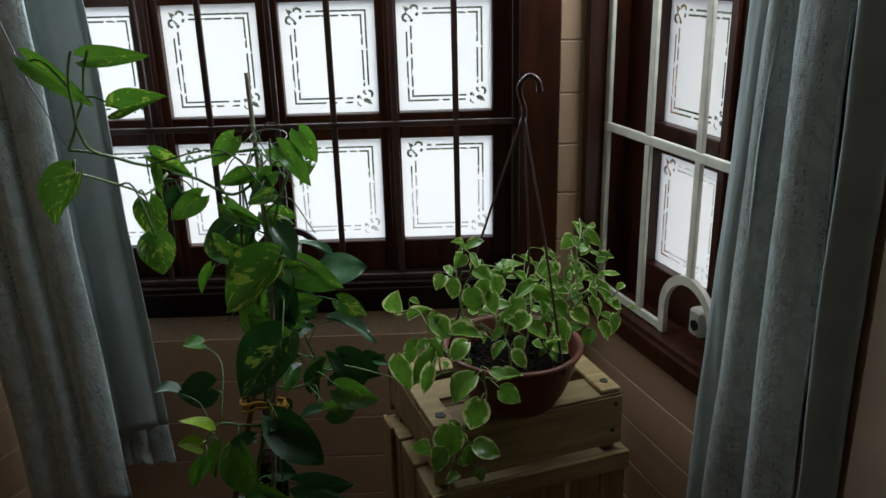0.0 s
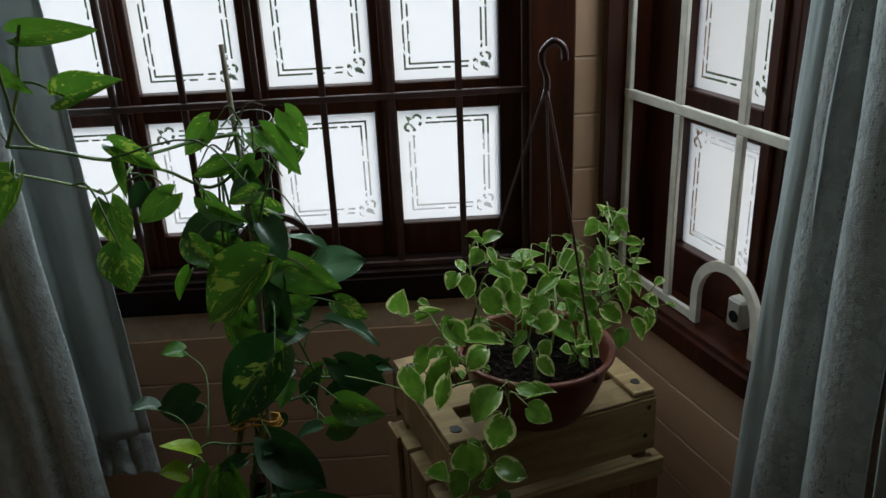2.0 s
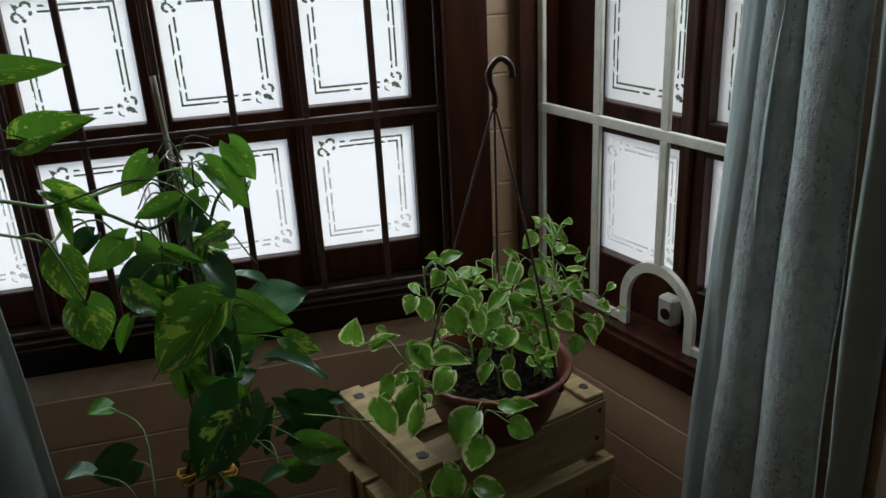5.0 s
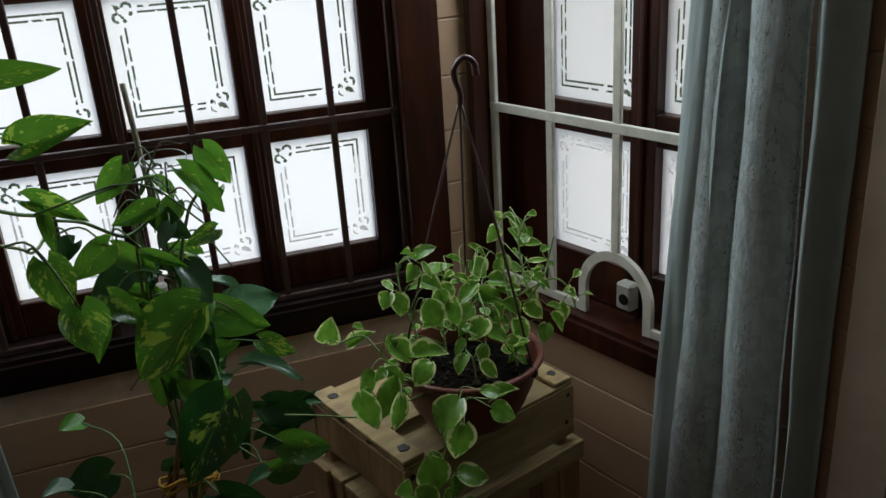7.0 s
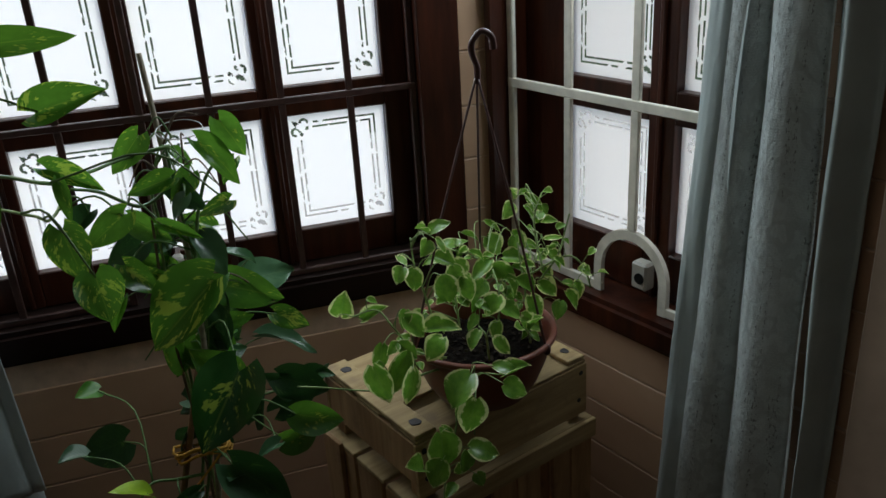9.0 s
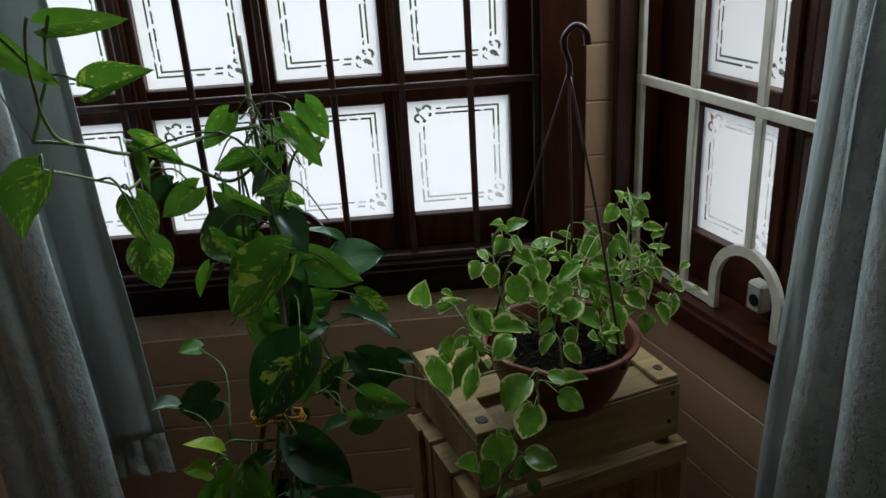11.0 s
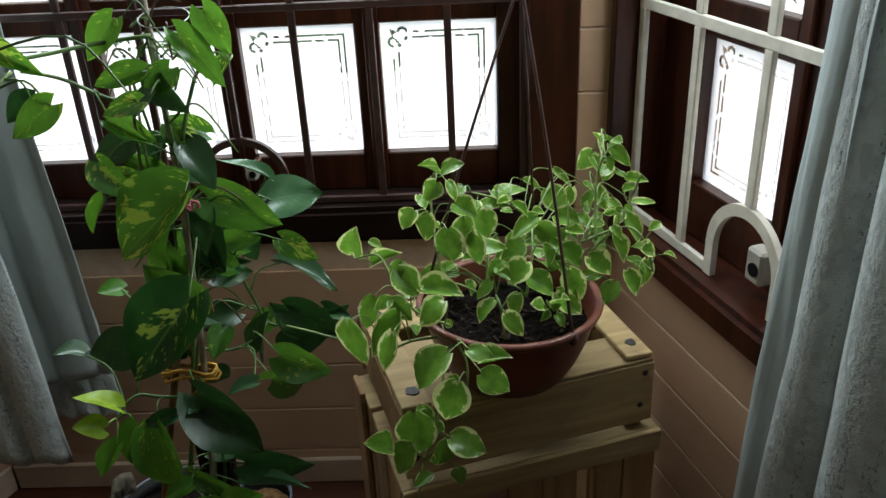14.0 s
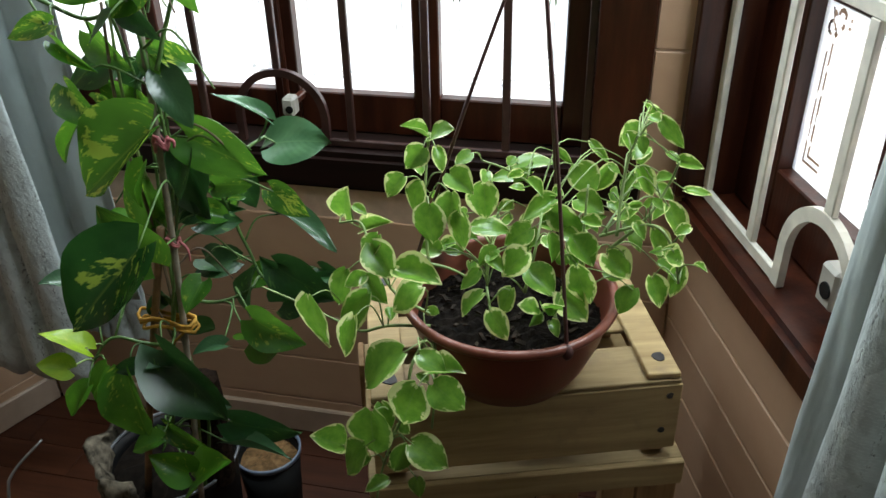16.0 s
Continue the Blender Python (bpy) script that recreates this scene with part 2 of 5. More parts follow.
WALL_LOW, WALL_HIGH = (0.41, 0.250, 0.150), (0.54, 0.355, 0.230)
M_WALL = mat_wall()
M_MORTAR = mat_plain("joint_paint", (0.60, 0.43, 0.31), 0.7, 0.1, 20.0)
M_TRIM = mat_plain("cream_trim_paint", (0.45, 0.335, 0.25), 0.5, 0.08, 9.0)
M_ROOM = mat_plain("dim_room_paint", (0.62, 0.52, 0.40), 0.7, 0.1, 3.0)
M_CEIL = mat_plain("ceiling_paint", (0.78, 0.75, 0.69), 0.8, 0.05)
M_MAHOG = mat_wood("red_brown_varnished_wood", (0.015, 0.0032, 0.0014), (0.066, 0.0165, 0.0062), 7.0, (4.0, 4.0, 0.5), 0.36, None, 0.3)
M_APRON = mat_wood("near_black_sill_wood", (0.006, 0.0025, 0.0018), (0.018, 0.0065, 0.0040), 7.0, (0.5, 4.0, 4.0), 0.45, None, 0.25)
M_FLOOR = mat_wood("dark_floor_boards", (0.034, 0.0095, 0.003), (0.075, 0.022, 0.008), 6.0, (0.6, 6.0, 6.0), 0.55, None, 0.25)
M_GRILLE_B = mat_plain("brown_iron_paint", (0.050, 0.022, 0.018), 0.38, 0.2, 30.0)
M_GRILLE_W = mat_plain("cream_iron_paint", (0.74, 0.70, 0.60), 0.42, 0.08, 25.0)
M_FROST, M_CLEAR = mat_frosted(), mat_clear()
M_CLOTH = mat_cloth("grey_blue_satin", (0.55, 0.625, 0.62))
M_LACE = mat_cloth("grey_white_lace", (0.69, 0.75, 0.74), True)
M_PINE = mat_wood("rough_pine", (0.24, 0.158, 0.066), (0.47, 0.345, 0.165), 5.0, (0.8, 9.0, 9.0), 0.75, (0.20, 0.13, 0.075))
M_PINE_O = mat_wood("orange_pine", (0.26, 0.145, 0.062), (0.48, 0.30, 0.14), 5.0, (9.0, 9.0, 0.8), 0.75, (0.14, 0.075, 0.04))
M_NAIL = mat_plain("rusty_nail", (0.035, 0.028, 0.028), 0.6, 0.3, 80.0)
M_TERRA = mat_plain("terracotta_plastic", (0.19, 0.052, 0.030), 0.40, 0.12, 12.0, 0.1)
M_SOIL = mat_plain("dark_soil", (0.011, 0.008, 0.006), 0.95, 0.35, 60.0, 0.8)
M_BARK = mat_plain("dead_bark", (0.040, 0.030, 0.023), 0.9, 0.35, 50.0, 0.8)
M_STRAP = mat_plain("brown_plastic_strap", (0.085, 0.035, 0.030), 0.4, 0.1)
M_STEM = mat_plain("green_stem", (0.10, 0.19, 0.045), 0.5, 0.2, 40.0)
M_STEM_L = mat_plain("pale_green_stem", (0.26, 0.36, 0.12), 0.5, 0.2, 40.0)
M_STEM_R = mat_plain("reddish_stem", (0.15, 0.10, 0.06), 0.55, 0.2, 40.0)
M_STAKE = mat_plain("weathered_stake", (0.33, 0.28, 0.21), 0.8, 0.2, 40.0, 0.4)
M_CANE = mat_plain("brown_cane", (0.22, 0.12, 0.055), 0.65, 0.25, 30.0, 0.4)
M_TIE_Y = mat_plain("yellow_twine", (0.52, 0.27, 0.03), 0.8, 0.2, 90.0, 0.5)
M_TIE_P = mat_plain("pink_tape", (0.50, 0.14, 0.15), 0.6, 0.2, 90.0)
M_WIRE = mat_plain("grey_wire", (0.30, 0.30, 0.29), 0.45, 0.1, 30.0, 0.1, 0.6)
M_BLACK = mat_plain("black_plastic", (0.005, 0.005, 0.005), 0.6, 0.2, 14.0, 0.15, 0.0, 0.2)
M_BURLAP = mat_plain("grey_fibre_wrap", (0.16, 0.135, 0.10), 0.95, 0.42, 45.0, 1.0)
M_FERN = mat_plain("dark_fern_fibre", (0.030, 0.018, 0.012), 0.95, 0.4, 120.0, 1.0)
M_COCO = mat_plain("tan_coco_fibre", (0.20, 0.115, 0.05), 0.95, 0.3, 60.0, 0.9)
M_BLUE = mat_plain("blue_grey_rim", (0.16, 0.20, 0.27), 0.4, 0.1)
M_RIM_GLINT = mat_plain("painted_rim_glint", (0.13, 0.135, 0.145), 0.35, 0.1)
M_CATCH = mat_plain("cream_plastic", (0.42, 0.40, 0.35), 0.45, 0.06)
M_PAVING = mat_plain("pale_paving", (0.46, 0.45, 0.43), 0.9, 0.15, 3.0)
M_GROUND = mat_plain("garden_ground", (0.06, 0.09, 0.05), 0.95, 0.5, 2.5)
LEAF = {
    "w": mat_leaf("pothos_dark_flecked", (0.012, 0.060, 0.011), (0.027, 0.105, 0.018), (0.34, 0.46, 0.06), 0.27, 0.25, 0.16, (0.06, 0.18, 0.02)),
    "v": mat_leaf("pothos_variegated", (0.024, 0.105, 0.012), (0.055, 0.18, 0.020), (0.40, 0.50, 0.07), 0.38, 0.27, 0.32),
    "g": mat_leaf("pothos_green", (0.030, 0.115, 0.012), (0.068, 0.205, 0.020), (0.32, 0.42, 0.05), 0.20, 0.27, 0.34),
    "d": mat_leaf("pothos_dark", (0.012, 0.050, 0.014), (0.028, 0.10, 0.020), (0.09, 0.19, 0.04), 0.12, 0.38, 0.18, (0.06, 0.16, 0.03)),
    # the window's sheen on these leaves is put into a paler green
    "p": mat_leaf("pothos_painted_sheen", (0.035, 0.095, 0.040), (0.06, 0.14, 0.058), (0.15, 0.24, 0.10), 0.06, 0.30, 0.12, (0.08, 0.18, 0.05)),
    "b": mat_leaf("pothos_bright", (0.055, 0.215, 0.012), (0.105, 0.31, 0.018), (0.34, 0.46, 0.05), 0.15, 0.36, 0.35),
    "l": mat_leaf("pothos_young", (0.27, 0.46, 0.015), (0.42, 0.60, 0.03), (0.5, 0.62, 0.06), 0.12, 0.36, 0.45),
}
M_PEP = mat_margin_leaf()


# ---- builders ----
def mesh_of(name, bm, material, smooth=False):
    me = bpy.data.meshes.new(name)
    bm.normal_update()
    bm.to_mesh(me)
    bm.free()
    for m in material if isinstance(material, (list, tuple)) else (material,):
        me.materials.append(m)
    if smooth:
        me.polygons.foreach_set("use_smooth", [True] * len(me.polygons))
    return me


def part(name, bm, material, parent, label="", smooth=False):
    ob = new(name, bm if isinstance(bm, bpy.types.Mesh) else mesh_of(name, bm, material, smooth))
    ob.parent = parent
    if label:
        ob["label"] = label
    return ob


def thing(name, label, category, group="", kind="", at=None):
    ob = new(name)
    ob.empty_display_size = 0.05
    if at:
        ob.matrix_basis = at
    return tagged(ob, label, category, group, kind)


def box(bm, x0, x1, y0, y1, z0, z1, bevel=0.0, m=None, seg=1):
    r = bmesh.ops.create_cube(bm, size=1.0)
    vs = r["verts"]
    for v in vs:
        v.co = Vector((x0 + (v.co.x + 0.5) * (x1 - x0), y0 + (v.co.y + 0.5) * (y1 - y0), z0 + (v.co.z + 0.5) * (z1 - z0)))
    if bevel:
        es = list({e for v in vs for e in v.link_edges})
        g = bmesh.ops.bevel(bm, geom=es, offset=bevel, segments=seg, affect="EDGES")
        vs = list({v for f in g["faces"] for v in f.verts} | {v for v in vs if v.is_valid})
    if m is not None:
        for v in vs:
            v.co = m @ v.co
    return bm


def boxm(x0, x1, y0, y1, z0, z1, bevel=0.0, m=None):
    return box(bmesh.new(), x0, x1, y0, y1, z0, z1, bevel, m)


def tube(bm, pts, r0, r1=None, sides=8, flat=1.0):
    """A bent round bar along points, tapering from r0 to r1."""
    r1 = r0 if r1 is None else r1
    pts = [Vector(p) for p in pts]
    rings, n = [], len(pts)
    up = Vector((0.13, 0.21, 0.97))
    for i, p in enumerate(pts):
        d = (pts[min(i + 1, n - 1)] - pts[max(i - 1, 0)]).normalized()
        a = d.cross(up)
        if a.length < 0.05:
            a = d.cross(Vector((1, 0, 0)))
        a.normalize()
        b = d.cross(a)
        r = r0 + (r1 - r0) * i / max(1, n - 1)
        rings.append([bm.verts.new(p + (a * math.cos(2 * math.pi * k / sides) + b * math.sin(2 * math.pi * k / sides) * flat) * r) for k in range(sides)])
    for q, s in zip(rings, rings[1:]):
        for k in range(sides):
            bm.faces.new((q[k], q[(k + 1) % sides], s[(k + 1) % sides], s[k]))
    bm.faces.new(rings[0][::-1])
    bm.faces.new(rings[-1])
    bmesh.ops.recalc_face_normals(bm, faces=bm.faces[:])
    return bm


def smooth_path(pts, steps=6):
    """A curve through points."""
    p = [Vector(q) for q in pts]
    p = [p[0] * 2 - p[1]] + p + [p[-1] * 2 - p[-2]]
    out = []
    for i in range(1, len(p) - 2):
        for k in range(steps):
            t = k / steps
            a, b, c, d = p[i - 1:i + 3]
            out.append(0.5 * (2 * b + (c - a) * t + (2 * a - 5 * b + 4 * c - d) * t * t + (3 * b - a - 3 * c + d) * t ** 3))
    return out + [p[-2]]


def lathe(bm, profile, c, sides=40, cap=True):
    rings = [[bm.verts.new((c[0] + r * math.cos(2 * math.pi * k / sides), c[1] + r * math.sin(2 * math.pi * k / sides), z)) for k in range(sides)] for r, z in profile]
    for q, s in zip(rings, rings[1:]):
        for k in range(sides):
            bm.faces.new((q[k], q[(k + 1) % sides], s[(k + 1) % sides], s[k]))
    if cap:
        bm.faces.new(rings[0][::-1])
    bmesh.ops.recalc_face_normals(bm, faces=bm.faces[:])
    return bm


# ---- the bay: plan ----
YB, TH = 2.50, 0.22
A = 18.0

L_LEFT, L_RIGHT, H = 1.3, 1.065, 2.6
XR = 0.645
BACK = pose(XL, YB, 0)
RIGHT = pose(XR, YB - 0.003, 0, 0, 0, -90 + A)
LEFT = pose(XL - 0.39 * L_LEFT, YB - 0.92 * L_LEFT, 0, 0, 0, 67)
WB = XR - XL
SILL_Z, SILL_B, HEAD = 0.860, 0.762, 2.2
SILL_R = 0.832  # top of the lower sill under the side window

# large setting: ground outside, floor slab, room shell
bm = bmesh.new()
box(bm, -60, 60, 2.75, 120, -0.9, -0.6)
part("ground", bm, M_GROUND, None)
tagged(bpy.data.objects["ground"], "green garden ground outside the frosted window", "ground", kind="structure")

tagged(part("pavement", boxm(-30, 30, 2.76, 9.5, -0.6, -0.596), M_PAVING, None), "pale paved strip outside the window", "pavement", kind="structure")
floor = tagged(part("floor", boxm(-2.6, 2.6, -2.2, 2.6, -0.10, -0.004), M_FLOOR, None), "dark red-brown wooden floor", "floor", kind="structure")
ceiling = tagged(part("ceiling", boxm(-2.6, 2.6, -2.2, 2.75, H, H + 0.1), M_CEIL, None), "plain pale ceiling", "ceiling", kind="structure")


def shell(name, m, length, openings, label, ext=0.0):
    """Wall core in its own frame: x along the wall, y outwards; openings (x0, x1, z0, z1)."""
    bm = bmesh.new()
    y0, y1 = 0.004, TH
    if openings:
        x0, x1, z0, z1 = openings
        box(bm, -ext, length + ext, y0, y1, 0, z0)
        box(bm, -ext, length + ext, y0, y1, z1, H)
        box(bm, -ext, x0, y0, y1, z0, z1)
        box(bm, x1, length + ext, y0, y1, z0, z1)
    else:
        box(bm, 0, length, y0, y1, 0, H)
    ob = part(name, bm, M_MORTAR, None)
    ob.matrix_basis = m
    return tagged(ob, label, "wall", kind="structure")


WALL_LABEL = "wall of long cream-salmon painted courses with pale joints"
OPEN_B = (0.03, 0.552 - XL, SILL_B + 0.005, HEAD)
OPEN_R = (0.004, 0.91, SILL_B + 0.005, HEAD)
wall_back = shell("wall_back", BACK, WB, OPEN_B, WALL_LABEL, 0.25)
wall_right = shell("wall_right", RIGHT, L_RIGHT, OPEN_R, WALL_LABEL)
wall_left = shell("wall_left", LEFT, L_LEFT, None, WALL_LABEL)


def courses(wall, length, opening, first, pitch):
    """Long courses as pieces of the wall, each with softened edges, standing 4 mm proud of the joints."""
    z = first
    while z < H:
        z0, z1 = max(z + 0.002, 0.0), min(z + pitch - 0.002, H)
        spans = [(0.002, length)]
        if opening and z1 > opening[2] + 0.02 and z0 < opening[3] - 0.02:
            spans = [(0.002, opening[0] - 0.001), (opening[1] + 0.001, length)]
        for a, b in spans:
            if b - a > 0.03:
                bm = boxm(a, b, 0.0, 0.006, z0, min(z1, opening[2]) if opening and z0 < opening[2] < z1 and (b - a) > 0.4 else z1, 0.0022)
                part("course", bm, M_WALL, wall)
        z += pitch


# room beyond the bay, behind and beside the camera
END_R = RIGHT @ Vector((L_RIGHT, 0, 0))
END_L = LEFT @ Vector((0, 0, 0))
shell_label = "plain dim brown-beige room wall"
for nm, b in (
    ("wall_side_right", (END_R.x + 0.10, 2.6, END_R.y + 0.0, END_R.y + 0.2, 0, H)),
    ("wall_side_left", (-2.6, END_L.x, END_L.y, END_L.y + 0.2, 0, H)),
    ("wall_east", (2.5, 2.7, -2.2, END_R.y, 0, H)),
    ("wall_west", (-2.7, -2.5, -2.2, END_L.y, 0, H)),
    ("wall_south", (-2.7, 2.7, -2.4, -2.2, 0, H)),
):
    tagged(part(nm, boxm(*b), M_ROOM, None), shell_label, "wall", kind="structure")
pillar = tagged(part("trim", boxm(0.0, 0.11, -0.035, 0.2, 0, H, 0.004), M_TRIM, None), "smooth salmon painted corner trim board", "trim", kind="structure")
pillar.matrix_basis = RIGHT @ pose(L_RIGHT, 0, 0)


# baseboards
def baseboard(m, length):
    ob = part("baseboard", boxm(0.0, length, -0.016, -0.0005, 0.0, 0.085, 0.004), M_TRIM, None)
    ob.matrix_basis = m
    tagged(ob, "low cream-salmon painted baseboard", "baseboard", kind="structure")


baseboard(BACK @ pose(0.012, 0, 0), WB - 0.02)
baseboard(RIGHT @ pose(0.012, 0, 0), L_RIGHT - 0.012)
baseboard(LEFT, L_LEFT - 0.012)

# ---- windows ----
PW, PH, DEPTH = 0.275, 0.320, 0.141
DEPTH_R = 0.124
ROWS_Z = (0.957, 1.355, 1.753)


def pane_mesh():
    """A frosted sheet with clear double lines round it and a curled leaf ornament in two corners."""
    step = 0.0026
    nx, nz = round(PW / step), round(PH / step)
    dx, dz = PW / nx, PH / nz

    def seg(px, pz, ax, az, bx, bz):
        ux, uz = bx - ax, bz - az
        t = max(0.0, min(1.0, ((px - ax) * ux + (pz - az) * uz) / (ux * ux + uz * uz)))
        return math.hypot(px - ax - t * ux, pz - az - t * uz)

    def ornament(a, b):
        """a, b: metres from the corner, along and up; a curl on each arm and a small leaf between."""
        for p, q in ((a, b), (b, a)):
            r = math.hypot(p - 0.052, q - 0.030)
            if abs(r - 0.0105) < 0.0035 and not (p > 0.054 and q > 0.03):
                return True
            if math.hypot(p - 0.044, q - 0.036) < 0.005:
                return True
        d = (a + b) / 1.4142
        e = abs(a - b) / 1.4142
        if 0.030 < d < 0.062 and e < 0.0055 * math.sin((d - 0.030) / 0.032 * math.pi) + 0.0008:
            return True
        for k in (-1, 1):
            ca, cb = 0.052 + 0.008 * k, 0.052 - 0.008 * k
            if math.hypot((a - ca), (b - cb)) < 0.0052:
                return True
        return False

    def clear(x, z):
        if noise.noise(Vector((x * 55, z * 55, 1.7))) > 0.34:
            return False
        a, b = x, PH - z
        if ornament(a, b) or ornament(PW - x, z):
            return True
        ex, ez = min(x, PW - x), min(z, PH - z)
        near1 = math.hypot(a - 0.03, b - 0.03) < 0.047 or math.hypot(PW - x - 0.03, z - 0.03) < 0.047
        if near1:
            return False
        for inset, half in ((0.029, 0.0034), (0.0425, 0.0024)):
            if (abs(ex - inset) < half and ez > inset - half) or (abs(ez - inset) < half and ex > inset - half):
                return True
        return False

    vs = [(i * dx, 0.0, j * dz) for j in range(nz + 1) for i in range(nx + 1)]
    fs, mi = [], []
    for j in range(nz):
        for i in range(nx):
            k = j * (nx + 1) + i
            fs.append((k, k + 1, k + nx + 2, k + nx + 1))
            mi.append(1 if clear((i + 0.5) * dx, (j + 0.5) * dz) else 0)
    me = bpy.data.meshes.new("pane")
    me.from_pydata(vs, [], fs)
    me.polygons.foreach_set("material_index", mi)
    me.materials.append(M_FROST)
    me.materials.append(M_CLEAR)
    return me


PANE = pane_mesh()


def window(name, m, opening, lefts, jamb0, jamb1, proud, label, depth=DEPTH, face=0.012, sill_top=SILL_Z):
    """A wooden window in its wall's frame: casing, sill, sash with stiles and rails, frosted panes."""
    w = thing(name, label, "window", kind="structure", at=m)
    x0, x1 = opening[0] + 0.001, opening[1] - 0.001
    zt = HEAD - 0.001
    cas = bmesh.new()
    box(cas, x0, jamb0, -face, TH - 0.01, sill_top, zt, 0.003)
    box(cas, jamb1, x1, -face, TH - 0.01, sill_top, zt, 0.003)
    box(cas, jamb0, jamb1, -face, TH - 0.01, 2.11, zt, 0.003)
    part("casing", cas, M_MAHOG, w)
    sill = bmesh.new()
    box(sill, x0, x1, -proud, TH + 0.02, SILL_B + 0.006 - (SILL_Z - sill_top) * 0.4, sill_top, 0.014, None, 4)
    # the sill that stands out less gets the near-black wood
    part("window_sill", sill, M_APRON if proud < 0.018 else M_MAHOG, w, "near-black wooden sill" if proud < 0.018 else "")
    y0, y1 = depth - 0.030, depth + 0.018
    edges = [jamb0 + 0.001] + [v for l in lefts for v in (l, l + PW)] + [jamb1 - 0.001]
    for a, b in zip(edges[::2], edges[1::2]):
        bm = boxm(a, b, y0, y1, sill_top + 0.002, 2.108, 0.003)
        part("stile", bm, M_MAHOG, w)
        if 0.02 < b - a < 0.09 and a > edges[0] + 0.01 and b < edges[-1] - 0.01:
            part("bead", boxm((a + b) / 2 - 0.007, (a + b) / 2 + 0.007, y0 - 0.012, y0 - 0.0005, sill_top + 0.004, 2.106, 0.003), M_MAHOG, w)
    for l in lefts:
        for za, zb in ((sill_top + 0.002, ROWS_Z[0]), (ROWS_Z[0] + PH, ROWS_Z[1]), (ROWS_Z[1] + PH, ROWS_Z[2]), (ROWS_Z[2] + PH, 2.108)):
            part("rail", boxm(l, l + PW, y0 + 0.001, y1 - 0.001, za, zb, 0.003), M_MAHOG, w)
        for z in ROWS_Z:
            p = part("pane", PANE, None, w)
            p.matrix_basis = pose(l, depth, z)
    return w


WIN_LABEL = "dark red-brown wooden window with etched frosted panes"
window_1 = window("window_1", BACK, OPEN_B, [v - XL for v in (-0.906, -0.571, -0.236, 0.099)], -0.966 - XL, 0.442 - XL, 0.015, WIN_LABEL)
window_2 = window("window_2", RIGHT, OPEN_R, (0.174, 0.524), 0.028, 0.850, 0.020, WIN_LABEL, DEPTH_R, 0.030, SILL_R)


# ---- window grilles ----
def bar(g, mat, x0, x1, z0, z1, y, th):
    part("bar", boxm(x0, x1, y - th / 2, y + th / 2, z0, z1, 0.002), mat, g)


def arch(g, mat, cx, r, zfoot, zc, y, th, wide):
    """A flat strip bent to a horseshoe."""
    bm = bmesh.new()
    path = [(cx - r, zfoot)] + [(cx - r * math.cos(math.pi * k / 18), zc + r * math.sin(math.pi * k / 18)) for k in range(19)] + [(cx + r, zfoot)]
    rows = []
    for i, (x, z) in enumerate(path):
        a, b = path[max(i - 1, 0)], path[min(i + 1, len(path) - 1)]
        tx, tz = b[0] - a[0], b[1] - a[1]
        l = math.hypot(tx, tz)
        nx_, nz_ = -tz / l * wide / 2, tx / l * wide / 2
        rows.append([bm.verts.new((x + s * nx_, y + q * th / 2, z + s * nz_)) for s, q in ((1, -1), (1, 1), (-1, 1), (-1, -1))])
    for p, q in zip(rows, rows[1:]):
        for k in range(4):
            bm.faces.new((p[k], p[(k + 1) % 4], q[(k + 1) % 4], q[k]))
    bm.faces.new(rows[0])
    bm.faces.new(rows[-1][::-1])
    bmesh.ops.recalc_face_normals(bm, faces=bm.faces[:])
    part("arch", bm, mat, g)


def grille(m, mat, xs, arches, y, wide, th, z_mid, x_ends, label, foot=SILL_Z, crown=0.925):
    """Upright bars, a middle and a foot rail, and arches at the foot that leave room for the catches."""
    g = thing("window_grille", label, "window grille", at=m)
    zf, zt = foot + 0.002, 2.105
    r = 0.103
    for x in xs:
        z0 = zf + wide
        if any(abs(x - c) < 0.02 for c in arches):
            z0 = crown + r + wide / 2
        elif any(abs(x - c) < r for c in arches):
            continue
        bar(g, mat, x - wide / 2, x + wide / 2, z0, z_mid - wide / 2, y, th)
        bar(g, mat, x - wide / 2, x + wide / 2, z_mid + wide / 2, zt, y, th)
    bar(g, mat, x_ends[0], x_ends[1], z_mid - wide / 2, z_mid + wide / 2, y - 0.001, th)
    cuts = [x_ends[0]] + [v for c in arches for v in (c - r + wide / 2, c + r - wide / 2)] + [x_ends[1]]
    for a, b in zip(cuts[::2], cuts[1::2]):
        bar(g, mat, a, b, zf, zf + wide, y, th)
    for c in arches:
        arch(g, mat, c, r, zf, crown, y, th * 1.15, wide)
    return g


grille(BACK, M_GRILLE_B, [v - XL for v in (-0.94, -0.787, -0.6125, -0.438, -0.250, -0.087, 0.088, 0.262, 0.432)], [-0.250 - XL], 0.03, 0.017, 0.012, 1.337, (-0.966 - XL, 0.440 - XL),
       "brown painted iron window grille with an arched foot")
grille(RIGHT, M_GRILLE_W, (0.043, 0.252, 0.467, 0.672, 0.830), [0.467], 0.030, 0.024, 0.012, 1.327, (0.031, 0.842),
       "cream painted iron window grille with an arched foot", SILL_R, 0.908)


